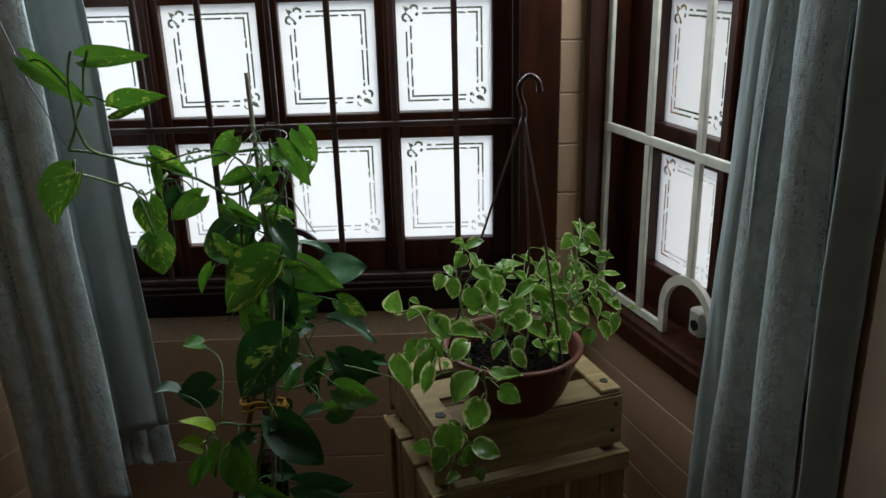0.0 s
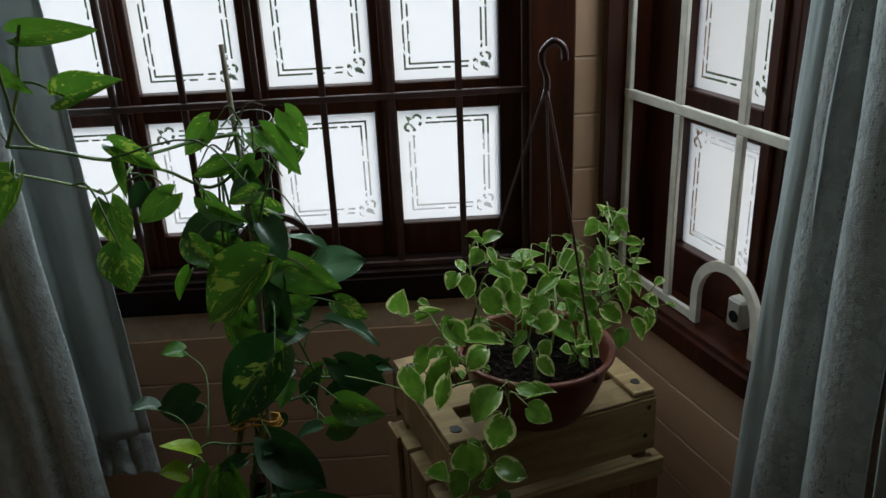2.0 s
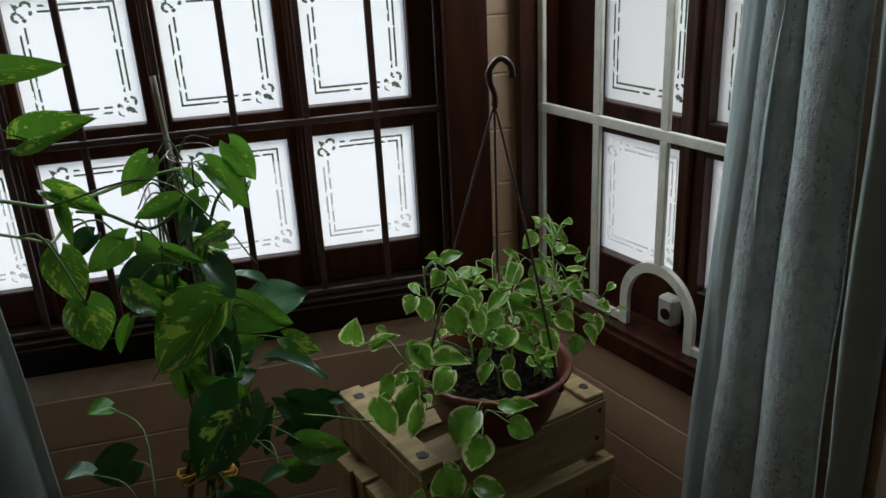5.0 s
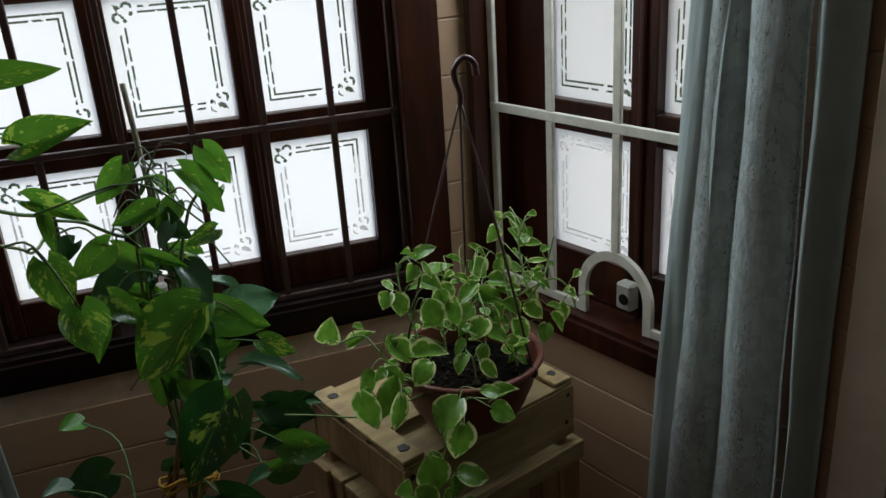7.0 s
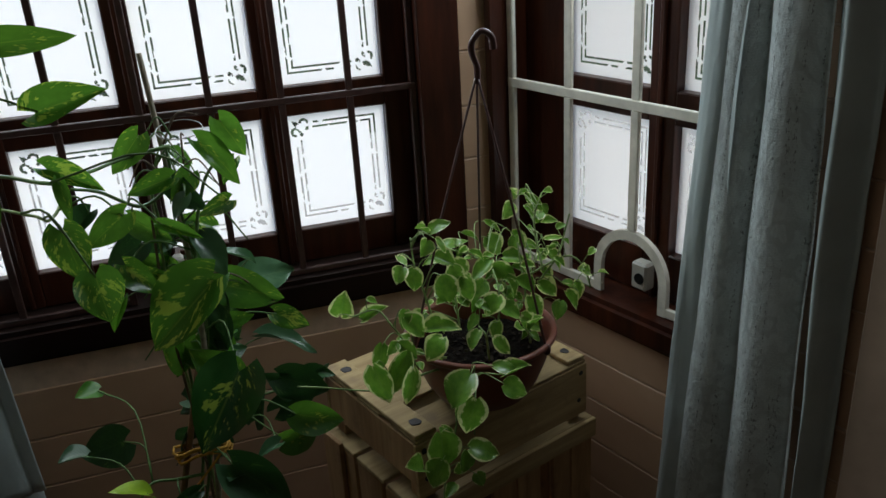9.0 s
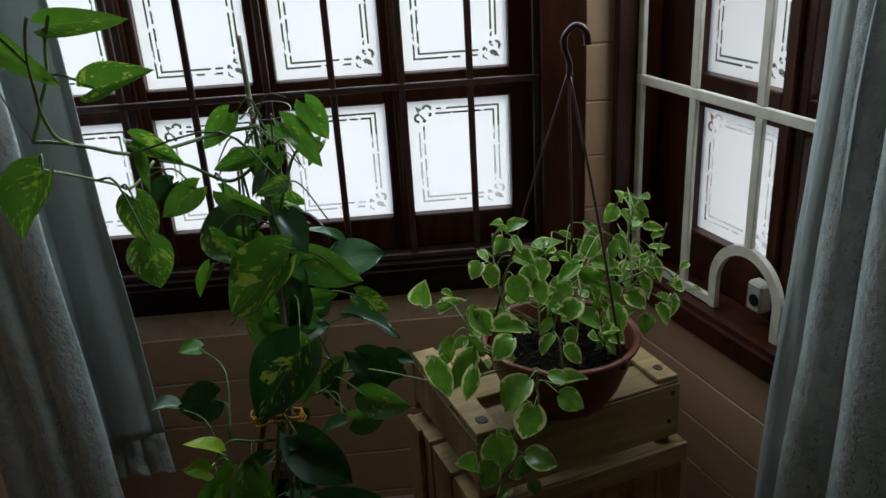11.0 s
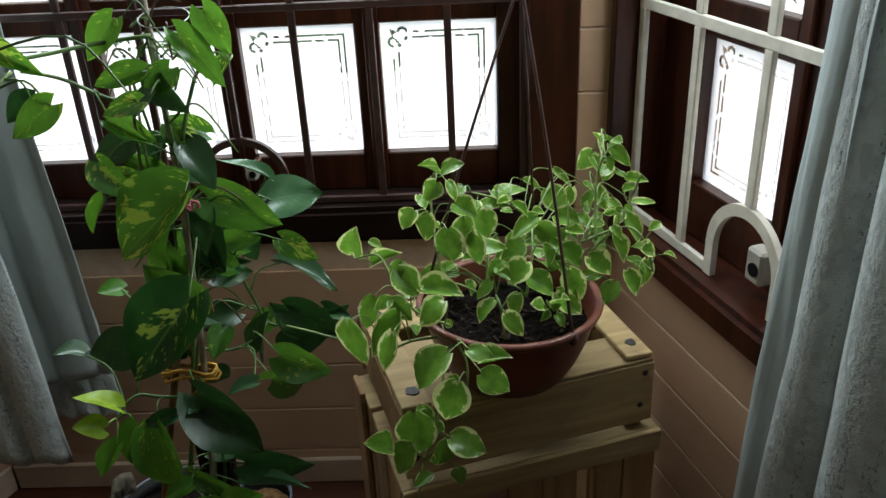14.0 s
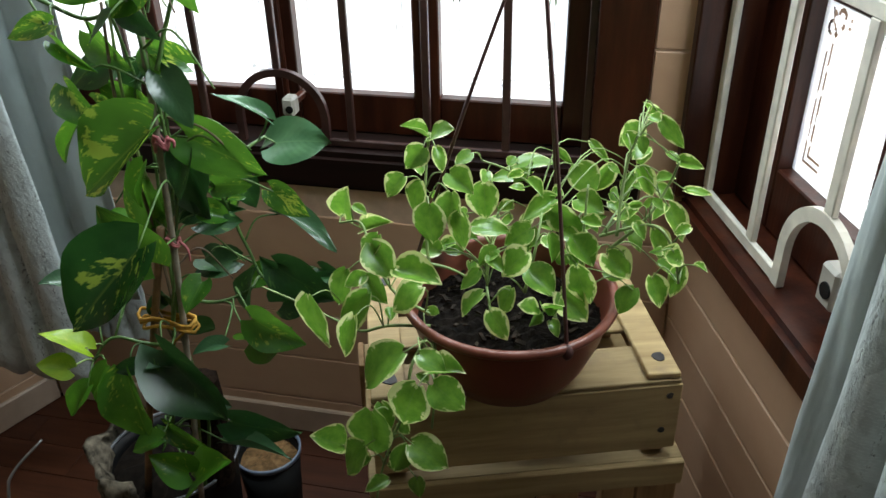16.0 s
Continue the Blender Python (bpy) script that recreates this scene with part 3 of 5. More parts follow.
def window_catch(m, mat, arm, k=1.0):
    """A squat cream fastener that stands out from the sash on a short arm."""
    c = thing("window_catch", "small cream window catch standing out from the brown sash", "window catch", at=m)
    body = part("catch_body", boxm(-0.024 * k, 0.024 * k, -0.020, 0.016, -0.036 * k, 0.036 * k, 0.006), mat, c)
    bm = bmesh.new()
    tube(bm, [(0.004, -0.023, -0.004), (0.004, -0.0195, -0.004)], 0.014 * k, sides=18)
    part("catch_hole", bm, M_BLACK, body, "round black hole")
    part("catch_arm", boxm(-0.008, 0.008, 0.0165, arm, -0.008, 0.008, 0.002), M_MAHOG, c)


window_catch(BACK @ pose(-0.228 - XL, 0.034, 0.952), M_CATCH, 0.075, 0.62)
window_catch(RIGHT @ pose(0.482, 0.060, 0.904), M_CATCH, 0.034)

window_light("window_light", BACK @ Vector((WB / 2, 0.05, 1.95)), BACK @ Vector((WB / 2, -1.0, 1.45)), 1.2, 0.30, LAMP)
window_light("window_light", RIGHT @ Vector((0.43, 0.05, 1.95)), RIGHT @ Vector((0.43, -1.0, 1.45)), 0.62, 0.30, LAMP * 0.55)


# ---- curtains ----
def curtain_panel(name, parent, mat, left, right, depth, z0, z1, label="", hem=0.0, waves=0.0):
    """A hanging sheet. left, right: (position at the foot, at the top); depth(u, v) is how far it stands out."""
    nu, nv = 56, 70
    bm = bmesh.new()
    uvl = bm.loops.layers.uv.new("UVMap")
    grid = []
    for j in range(nv + 1):
        v = j / nv
        z = z0 + (z1 - z0) * v
        a, b = left[0] + (left[1] - left[0]) * v, right[0] + (right[1] - right[0]) * v
        row = []
        for i in range(nu + 1):
            u = i / nu
            zz = z + (1 - v) * hem * u + (1 - v) * waves * (0.5 * math.sin(u * 17) + 0.5 * noise.noise(Vector((u * 6, 3.1, 0))))
            wob = 0.0035 * noise.noise(Vector((u * 2.5, z * 3.0, a * 3))) + 0.0008 * noise.noise(Vector((u * 9, z * 9, 7)))
            row.append(bm.verts.new((a + (b - a) * u + wob, depth(u, v) + 1.3 * wob, zz)))
        grid.append(row)
    for j in range(nv):
        for i in range(nu):
            f = bm.faces.new((grid[j][i], grid[j][i + 1], grid[j + 1][i + 1], grid[j + 1][i]))
            f.smooth = True
            for lp, (p, q) in zip(f.loops, ((i, j), (i + 1, j), (i + 1, j + 1), (i, j + 1))):
                lp[uvl].uv = (p / nu * 1.4 * abs(right[0] - left[0]) + left[0], q / nv * (z1 - z0))
    ob = part(name, bm, mat, parent, label)
    sol = ob.modifiers.new("thickness", "SOLIDIFY")
    sol.thickness = 0.0016
    return ob


def fold(n, amp, phase=0.0, base=0.0):
    return lambda u, v: base - amp * (0.75 + 0.25 * (1 - v)) * math.sin(2 * math.pi * n * u + phase + 0.5 * math.sin(3 * v + n)) + 0.012 * noise.noise(Vector((u * 3, v * 4, n)))


def pleat(n, amp, base, phase=0.0):
    """Rounded pleats with narrow valleys between them."""
    return lambda u, v: base - amp * abs(math.sin(math.pi * (n * (u + 0.025 * math.sin(4 * v + 9 * u)) + phase))) ** 0.55 + 0.010 * noise.noise(Vector((u * 3, v * 5, n)))


CURT = "grey-blue satin curtain with lace bands, hanging by the window"
cr = thing("curtain", CURT, "curtain", "curtains of the bay", at=RIGHT)
curtain_panel("satin_panel", cr, M_CLOTH, (0.660, 0.788), (0.752, 0.868), pleat(1.0, 0.024, -0.070, 0.30), 0.2, H - 0.005)
curtain_panel("lace_panel", cr, M_LACE, (0.700, 0.820), (0.985, 0.940), lambda u, v: pleat(2.0, 0.052, -0.042, 0.12)(u ** 0.85, v), 0.14, H - 0.005, "grey-white lace band", waves=0.012)


def last_panel(u, v):
    """Hangs against the wall beyond the lace, its outer edge curled towards the room."""
    return -0.012 - 0.052 * math.sin(math.pi * min(1.0, u * 1.1)) ** 2 + 0.006 * math.sin(7 * u + 5 * v) - 0.008


curtain_panel("satin_panel", cr, M_CLOTH, (0.985, 0.915), (1.030, 1.036), last_panel, 0.2, H - 0.005)

cl = thing("curtain", CURT, "curtain", "curtains of the bay", at=pose(0, 2.34, 0))
curtain_panel("satin_panel", cl, M_CLOTH, (-0.900, -0.960), (-0.645, -0.735), lambda u, v: 0.085 + pleat(2.0, 0.018, 0.0, 0.2)(u, v), 0.40, H - 0.005, hem=0.05)
curtain_panel("lace_panel", cl, M_LACE, (-1.060, -1.12), (-0.752, -0.822), lambda u, v: pleat(3.0, 0.034, -0.012)(u, v) - 0.010 * u, 0.255, H - 0.005, "grey-white lace band", waves=0.02)
curtain_panel("lace_hem", cl, M_LACE, (-0.860, -0.865), (-0.655, -0.668), lambda u, v: 0.112 + pleat(3.0, 0.012, 0.0)(u, v), 0.29, 0.62, "grey-white lace hem", waves=0.015)

# ---- crates ----
CR = pose(0.634, 1.935, 0, 0, 0, 18.4)


def nail(parent, x, y, z, r=0.006, axis="z"):
    bm = bmesh.new()
    p = Vector((x, y, z))
    d = Vector((0, 0, 0.0012)) if axis == "z" else Vector((0, -0.0012, 0))
    tube(bm, [p - d, p + d], r * random.uniform(0.8, 1.2), sides=11)
    for v in bm.verts:
        v.co += Vector((0.35 * r * noise.noise(v.co * 160), 0.35 * r * noise.noise(v.co * 160 + Vector((7, 0, 0))), 0)) if axis == "z" else Vector((0.5 * r * noise.noise(v.co * 200), 0, 0.4 * r * noise.noise(v.co * 160 + Vector((7, 0, 0)))))
    part("nail", bm, M_NAIL, parent)


def slat(parent, b, mat, tilt=0.0, name="slat"):
    bm = bmesh.new()
    box(bm, *b, 0.0018)
    c = Vector(((b[0] + b[1]) / 2, (b[2] + b[3]) / 2, (b[4] + b[5]) / 2))
    for v in bm.verts:
        v.co += Vector((1, 1, 1)) * 0.0012 * noise.noise(v.co * 31)
    ob = part(name, bm, mat, parent)
    ob.matrix_basis = Matrix.Translation(c) @ pose(0, 0, 0, tilt, tilt * 0.6, tilt * 0.4) @ Matrix.Translation(-c)
    return ob


# upper crate: origin at its near right top corner, x to the right, y to the back
W, D, T0, T1 = 0.487, 0.37, 0.626, 0.783
up_crate = thing("wooden_crate", "pale rough pine fruit crate stacked upside down on another", "crate", "stacked crates", at=CR)
for x in (-0.050, -W + 0.012):
    for y in (0.012, D - 0.05):
        slat(up_crate, (x, x + 0.038, y, y + 0.038, T0, T1 - 0.012), M_PINE_O, 0.0, "corner_post")
for za, zb in ((0.641, T1 - 0.010),):
    slat(up_crate, (-W, 0.0, 0.0, 0.010, za, zb), M_PINE, -0.3)
    slat(up_crate, (-W, 0.0, D - 0.010, D, za, zb), M_PINE)
    slat(up_crate, (-W + 0.001, -W + 0.011, 0.011, D - 0.011, za + 0.03, zb), M_PINE_O)
    slat(up_crate, (-0.011, -0.001, 0.011, D - 0.011, za + 0.03, zb), M_PINE_O)
for y0, y1 in ((0.002, 0.094), (0.138, 0.226), (0.272, D)):
    slat(up_crate, (-W + 0.002, -0.002, y0, y1, T1 - 0.009, T1), M_PINE, 0.1)
for x0 in (-W + 0.002, -0.058):
    slat(up_crate, (x0, x0 + 0.054, 0.004, D - 0.004, T1 + 0.001, T1 + 0.012), M_PINE, 0.0, "end_strip")
    for y in (0.045, D - 0.05):
        nail(up_crate, x0 + 0.030, y, T1 + 0.0125, 0.011)
for x, z in ((-0.020, T1 - 0.030), (-0.026, T1 - 0.100), (-W + 0.02, T1 - 0.03), (-W + 0.022, T1 - 0.098)):
    nail(up_crate, x, -0.0002, z, 0.0055, "y")

# lower crate, standing on its end, with upright boards
W2, D2 = 0.515, 0.375
low = thing("wooden_crate", "worn orange-brown pine crate standing upright on the floor", "crate", "stacked crates", at=CR @ pose(0.016, -0.006, 0))
for y0, y1 in ((0.0, 0.115), (0.130, 0.240), (0.255, D2)):
    slat(low, (-W2, 0.0, y0, y1, T0 - 0.014, T0 - 0.003), M_PINE)
    slat(low, (-W2, 0.0, y0, y1, 0.001, 0.014), M_PINE)
slat(low, (-W2, 0.0, -0.012, -0.0005, T0 - 0.052, T0 - 0.002), M_PINE, 0.2)
slat(low, (-W2, 0.0, -0.012, -0.0005, 0.002, 0.034), M_PINE)
for x0, x1 in ((-0.070, -0.002), (-0.129, -0.074), (-0.240, -0.170), (-0.312, -0.244), (-0.420, -0.352), (-0.490, -0.424)):
    slat(low, (x0, x1, 0.0005, 0.012, 0.016, T0 - 0.016), M_PINE_O, 0.0, "board")
    for x in (x0 + 0.016, x1 - 0.016):
        nail(low, x, 0.0003, T0 - 0.055, 0.0045, "y")
for x0 in (-W2 + 0.001, -0.013):
    for k in range(3):
        slat(low, (x0, x0 + 0.012, 0.025 + k * 0.115, 0.025 + k * 0.115 + 0.10, 0.016, T0 - 0.016), M_PINE_O, 0.0, "board")
slat(low, (-W2 - 0.012, -W2 - 0.001, 0.30, D2, 0.002, T0 + 0.004), M_PINE_O, 0.4, "board")

# ---- hanging bowl pot on the crate ----
PC, ZT = (0.362, 1.900), 0.796
pot = thing("hanging_pot", "terracotta-coloured plastic hanging bowl with three straps and a hook", "plant pot")
prof = [(0.088, ZT + 0.001), (0.100, ZT + 0.004), (0.122, ZT + 0.040), (0.140, ZT + 0.085), (0.149, ZT + 0.125), (0.150, ZT + 0.135), (0.160, ZT + 0.136), (0.162, ZT + 0.141), (0.160, ZT + 0.147),
        (0.152, ZT + 0.148), (0.147, ZT + 0.142), (0.143, ZT + 0.110), (0.10, ZT + 0.02)]
bowl = part("bowl", lathe(bmesh.new(), prof, PC, 64), M_TERRA, pot, smooth=True)
HUB = Vector((0.384, 1.918, 1.470))
for ang in (-52, 68, 188):
    a = radians(ang)
    e = Vector((PC[0] + 0.157 * math.cos(a), PC[1] + 0.157 * math.sin(a), ZT + 0.140))
    mid = (e + HUB) / 2 + Vector((0.004 * math.cos(a), 0.004 * math.sin(a), 0))
    part("strap", tube(bmesh.new(), smooth_path([e - Vector((0, 0, 0.012)), mid, HUB], 8), 0.0028, 0.0024, 8), M_STRAP, pot, smooth=True)
    bm = bmesh.new()
    bmesh.ops.create_icosphere(bm, subdivisions=2, radius=0.0085, matrix=Matrix.Translation(e - Vector((0, 0, 0.004))) @ Matrix.Diagonal((1, 1, 1.5, 1)))
    part("strap_knob", bm, M_STRAP, bowl, smooth=True)
hook = [HUB + Vector((0, 0, -0.018)), HUB + Vector((0.001, 0, 0.012)), HUB + Vector((-0.008, 0, 0.040)), HUB + Vector((-0.007, -0.002, 0.062)), HUB + Vector((0.011, -0.004, 0.079)),
        HUB + Vector((0.029, -0.006, 0.068)), HUB + Vector((0.033, -0.006, 0.044))]
part("hook", tube(bmesh.new(), smooth_path(hook, 6), 0.0062, 0.0076, 10, 0.8), M_STRAP, pot, smooth=True)

soil = bmesh.new()
bmesh.ops.create_grid(soil, x_segments=46, y_segments=46, size=0.139)
for v in soil.verts:
    r = max(abs(v.co.x), abs(v.co.y))
    q = v.co.to_2d().length
    if q > 1e-6:
        v.co.x, v.co.y = v.co.x * r / q, v.co.y * r / q
    v.co.z = 0.004 * noise.noise(v.co * 30) + 0.006 * noise.noise(v.co * 90) + 0.012 * (1 - (r / 0.139) ** 2)
    v.co += Vector((PC[0], PC[1], ZT + 0.098))
tagged(part("soil", soil, M_SOIL, None), "dark crumbly potting soil filling the hanging bowl", "soil", kind="stuff")
chips = bmesh.new()
for k in range(110):
    a, r = random.uniform(0, 6.28), 0.130 * math.sqrt(random.random())
    m = Matrix.Translation((PC[0] + r * math.cos(a), PC[1] + r * math.sin(a), ZT + 0.106 + 0.010 * (1 - (r / 0.139) ** 2))) @ Euler((random.uniform(-0.6, 0.6), random.uniform(-0.6, 0.6), random.uniform(0, 6))).to_matrix().to_4x4()
    s = random.uniform(0.003, 0.008)
    box(chips, -s, s, -s * 0.4, s * 0.4, -0.0015, 0.0015, 0.0, m)
tagged(part("bark_chips", chips, M_BARK, None), "small brown bark chips strewn on the soil", "bark", kind="stuff")


# ---- leaves ----
def leaf_mesh(name, mat, power, tipp, lobes, cup, droop, twist, nv=10, nu=6):
    """A leaf of length 1 and width 1, base at the origin, along y; u across and v along in the UV map."""
    wmax = max((i / 50) ** power * (1 - i / 50) ** tipp for i in range(1, 50))
    bm = bmesh.new()
    uvl = bm.loops.layers.uv.new("UVMap")
    g, co = [], []
    for j in range(nv + 1):
        v = (j / nv) ** 1.15
        half = 0.5 * (max(v, 0.012) ** power) * ((1 - v) ** tipp) / wmax if v < 1 else 0.004
        row, cr_ = [], []
        for i in range(nu + 1):
            u = -1 + 2 * i / nu
            y = v - lobes * abs(u) ** 1.4 * (1 - v) ** 3
            x = half * u
            z = cup * abs(u) ** 1.3 * half - droop * v * v + 0.045 * math.sin(6 * v + 3 * u + twist * 9) * abs(u) + 0.012 * math.sin(15 * v + 4 * twist) * u * u + twist * u * half * v
            row.append(bm.verts.new((x, y, z)))
            cr_.append((0.5 + 0.5 * u, v))
        g.append(row)
        co.append(cr_)
    for j in range(nv):
        for i in range(nu):
            f = bm.faces.new((g[j][i], g[j][i + 1], g[j + 1][i + 1], g[j + 1][i]))
            f.smooth = True
            for lp, q in zip(f.loops, (co[j][i], co[j][i + 1], co[j + 1][i + 1], co[j + 1][i])):
                lp[uvl].uv = q
    return mesh_of(name, bm, mat, True)


SHAPES = ((0.34, 0.14, 0.15), (0.16, 0.26, -0.2), (0.50, 0.08, 0.3), (0.26, 0.34, -0.35), (0.62, 0.18, 0.05))
POTHOS_M = {k: [leaf_mesh("leaf", m, 0.44, 0.94, 0.20, *s) for s in SHAPES] for k, m in LEAF.items()}
PEP_M = [leaf_mesh("leaf", M_PEP, 0.56, 0.92, 0.09, c * 1.1, d * 0.9, t * 0.9, 8, 6) for c, d, t in SHAPES + ((0.6, 0.2, 0.1), (0.05, 0.4, 0.4))]


def set_leaf(plant, meshes, base, tip, width, facing, loose=0.35):
    base, tip = Vector(base), Vector(tip)
    y = tip - base
    length = y.length
    y.normalize()
    f = Vector(facing) + loose * Vector((random.uniform(-1, 1), random.uniform(-1, 1), random.uniform(-1, 1)))
    z = (f - y * f.dot(y)).normalized()
    x = y.cross(z)
    m = Matrix((x, y, z)).transposed().to_4x4()
    m.translation = base
    ob = part("leaf", random.choice(meshes), None, plant)
    ob.matrix_basis = m @ Matrix.Diagonal((width * length, length, length, 1))
    return ob


def nearest(stems, p):
    return min((q for s in stems for q in s), key=lambda q: (q - p).length)


def petiole(plant, stems, base, axis, mat, r):
    b = Vector(base)
    s = nearest(stems, b + Vector((0, 0, -0.02)))
    d = (b - s).length
    if d < 0.004:
        return
    mid = (s + b) / 2 + Vector((0, 0, 0.18 * d)) - axis * 0.12 * d
    part("petiole", tube(bmesh.new(), smooth_path([s, mid, b + axis * 0.003], 4), r * 1.15, r * 0.8, 6), mat, plant, smooth=True)


# climbing pothos with its stakes and pots
pothos = thing("pothos_plant", "tall variegated heart-leaved climbing plant tied to stakes", "plant")
P_STEMS, Q_STEMS = [], []


def pothos_stem(pts, r=0.0036, mat=M_STEM):
    path = smooth_path([Vector(p) + Vector((0.038, -0.012, 0.02)) for p in pts], 8)
    for k, p in enumerate(path[1:-1]):
        p += Vector((noise.noise(p * 17), noise.noise(p * 17 + Vector((5, 0, 0))), 0)) * 0.004
    P_STEMS.append(path)
    part("stem", tube(bmesh.new(), path, r, r * 0.72, 8), mat, pothos, smooth=True)


def pothos_leaf(base, tip, width, kind):
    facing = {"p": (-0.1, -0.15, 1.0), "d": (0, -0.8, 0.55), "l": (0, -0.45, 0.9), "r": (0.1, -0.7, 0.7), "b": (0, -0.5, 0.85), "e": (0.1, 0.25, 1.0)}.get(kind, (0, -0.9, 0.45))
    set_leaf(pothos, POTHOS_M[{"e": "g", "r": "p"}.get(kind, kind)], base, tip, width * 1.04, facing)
    petiole(pothos, P_STEMS, base, (Vector(tip) - Vector(base)).normalized(), M_STEM_L if kind == "l" else M_STEM, 0.0018)


def pep_stem(pts):
    path = smooth_path([Vector(p) + Vector((0.024, 0.020, 0.008)) for p in pts], 8)
    Q_STEMS.append(path)
    part("stem", tube(bmesh.new(), path, 0.0026, 0.0017, 7), M_STEM_L, peperomia, smooth=True)


def pep_leaf(base, tip, width):
    tip = Vector(base) + (Vector(tip) - Vector(base)) * 1.06
    set_leaf(peperomia, PEP_M, base, tip, width * 1.14, (0, -0.6, 0.8), 0.42)
    petiole(peperomia, Q_STEMS, base, (Vector(tip) - Vector(base)).normalized(), M_STEM_L, 0.0011)


pothos_stem([(-0.313, 1.930, 0.517), (-0.279, 1.940, 0.708), (-0.240, 1.950, 0.926), (-0.215, 1.950, 1.106), (-0.225, 1.950, 1.261), (-0.231, 1.950, 1.384)])
pothos_stem([(-0.327, 1.930, 0.479), (-0.262, 1.920, 0.739), (-0.227, 1.950, 0.953), (-0.215, 1.960, 1.102), (-0.214, 1.970, 1.235)])
pothos_stem([(-0.225, 1.970, 1.017), (-0.197, 2.030, 0.991), (-0.174, 2.060, 0.876), (-0.142, 2.050, 0.801), (-0.093, 2.050, 0.794)])
pothos_stem([(-0.263, 1.950, 0.815), (-0.202, 1.970, 0.791), (-0.149, 2.000, 0.801), (-0.142, 2.040, 0.807)])
pothos_stem([(-0.272, 1.930, 0.712), (-0.330, 1.920, 0.724), (-0.377, 1.910, 0.732), (-0.410, 1.890, 0.692)])
pothos_stem([(-0.230, 1.970, 1.047), (-0.195, 2.080, 1.011), (-0.152, 2.150, 1.027), (-0.136, 2.180, 1.027)])
pothos_stem([(-0.224, 1.950, 1.386), (-0.294, 1.920, 1.384), (-0.383, 1.820, 1.385), (-0.404, 1.720, 1.414), (-0.440, 1.640, 1.453), (-0.477, 1.600, 1.470)])
pothos_stem([(-0.440, 1.640, 1.453), (-0.440, 1.580, 1.486), (-0.425, 1.520, 1.569), (-0.403, 1.500, 1.645)], 0.0028, M_STEM_L)
pothos_stem([(-0.477, 1.600, 1.470), (-0.421, 1.550, 1.557), (-0.386, 1.520, 1.643)], 0.0028, M_STEM_L)
pothos_stem([(-0.385, 1.820, 1.369), (-0.406, 1.750, 1.348), (-0.419, 1.700, 1.373), (-0.471, 1.580, 1.437)], 0.0028, M_STEM_L)
pothos_stem([(-0.220, 1.950, 1.329), (-0.287, 1.930, 1.291), (-0.344, 1.880, 1.341), (-0.382, 1.840, 1.364)])
pothos_stem([(-0.208, 1.950, 1.214), (-0.179, 1.970, 1.300), (-0.152, 1.970, 1.344), (-0.115, 1.950, 1.413)])
pothos_leaf((-0.090, 2.130, 1.042), (0.009, 2.106, 1.075), 0.85, "r")
pothos_leaf((-0.076, 2.080, 1.111), (-0.138, 2.056, 1.172), 0.38, "p")
pothos_leaf((-0.150, 1.950, 1.127), (-0.026, 1.926, 1.087), 0.58, "g")
pothos_leaf((-0.166, 1.940, 1.226), (-0.115, 1.916, 1.164), 0.65, "p")
pothos_leaf((-0.154, 1.865, 1.170), (-0.279, 1.841, 1.070), 0.66, "v")
pothos_leaf((-0.217, 1.930, 1.080), (-0.237, 1.906, 1.018), 0.6, "b")
pothos_leaf((-0.138, 1.755, 1.040), (-0.221, 1.675, 0.946), 0.74, "w")
pothos_leaf((-0.154, 1.800, 0.990), (-0.205, 1.776, 1.085), 0.7, "g")
pothos_leaf((-0.449, 1.968, 0.803), (-0.493, 1.944, 0.827), 0.95, "p")
pothos_leaf((-0.338, 1.832, 0.778), (-0.380, 1.808, 0.836), 0.65, "l")
pothos_leaf((-0.360, 1.805, 0.752), (-0.396, 1.781, 0.780), 0.9, "l")
pothos_leaf((-0.357, 1.830, 0.695), (-0.398, 1.806, 0.642), 0.6, "b")
pothos_leaf((-0.321, 1.850, 0.723), (-0.351, 1.826, 0.654), 0.55, "b")
pothos_leaf((-0.284, 1.845, 0.721), (-0.265, 1.821, 0.594), 0.58, "g")
pothos_leaf((-0.179, 1.810, 0.816), (-0.079, 1.786, 0.701), 0.58, "d")
pothos_leaf((-0.173, 1.800, 0.792), (-0.189, 1.776, 0.810), 1, "p")
pothos_leaf((-0.086, 1.840, 0.817), (-0.131, 1.816, 0.816), 0.55, "p")
pothos_leaf((-0.252, 1.860, 0.737), (-0.307, 1.836, 0.733), 0.5, "d")
pothos_leaf((-0.240, 1.830, 0.592), (-0.286, 1.806, 0.582), 0.8, "b")
pothos_leaf((-0.201, 1.830, 0.520), (-0.252, 1.806, 0.573), 0.8, "b")
pothos_leaf((-0.190, 1.830, 0.505), (-0.115, 1.806, 0.593), 0.75, "b")
pothos_leaf((-0.251, 1.870, 0.585), (-0.165, 1.846, 0.549), 0.4, "g")
pothos_leaf((-0.171, 1.950, 0.541), (-0.037, 1.926, 0.537), 0.55, "d")
pothos_leaf((-0.171, 1.930, 0.501), (-0.038, 1.906, 0.534), 0.28, "p")
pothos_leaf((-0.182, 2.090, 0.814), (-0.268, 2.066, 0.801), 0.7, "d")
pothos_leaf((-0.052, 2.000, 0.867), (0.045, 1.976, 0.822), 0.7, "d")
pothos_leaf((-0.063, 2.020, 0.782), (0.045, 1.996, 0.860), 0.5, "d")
pothos_leaf((-0.044, 2.000, 1.018), (0.020, 1.976, 0.989), 0.62, "v")
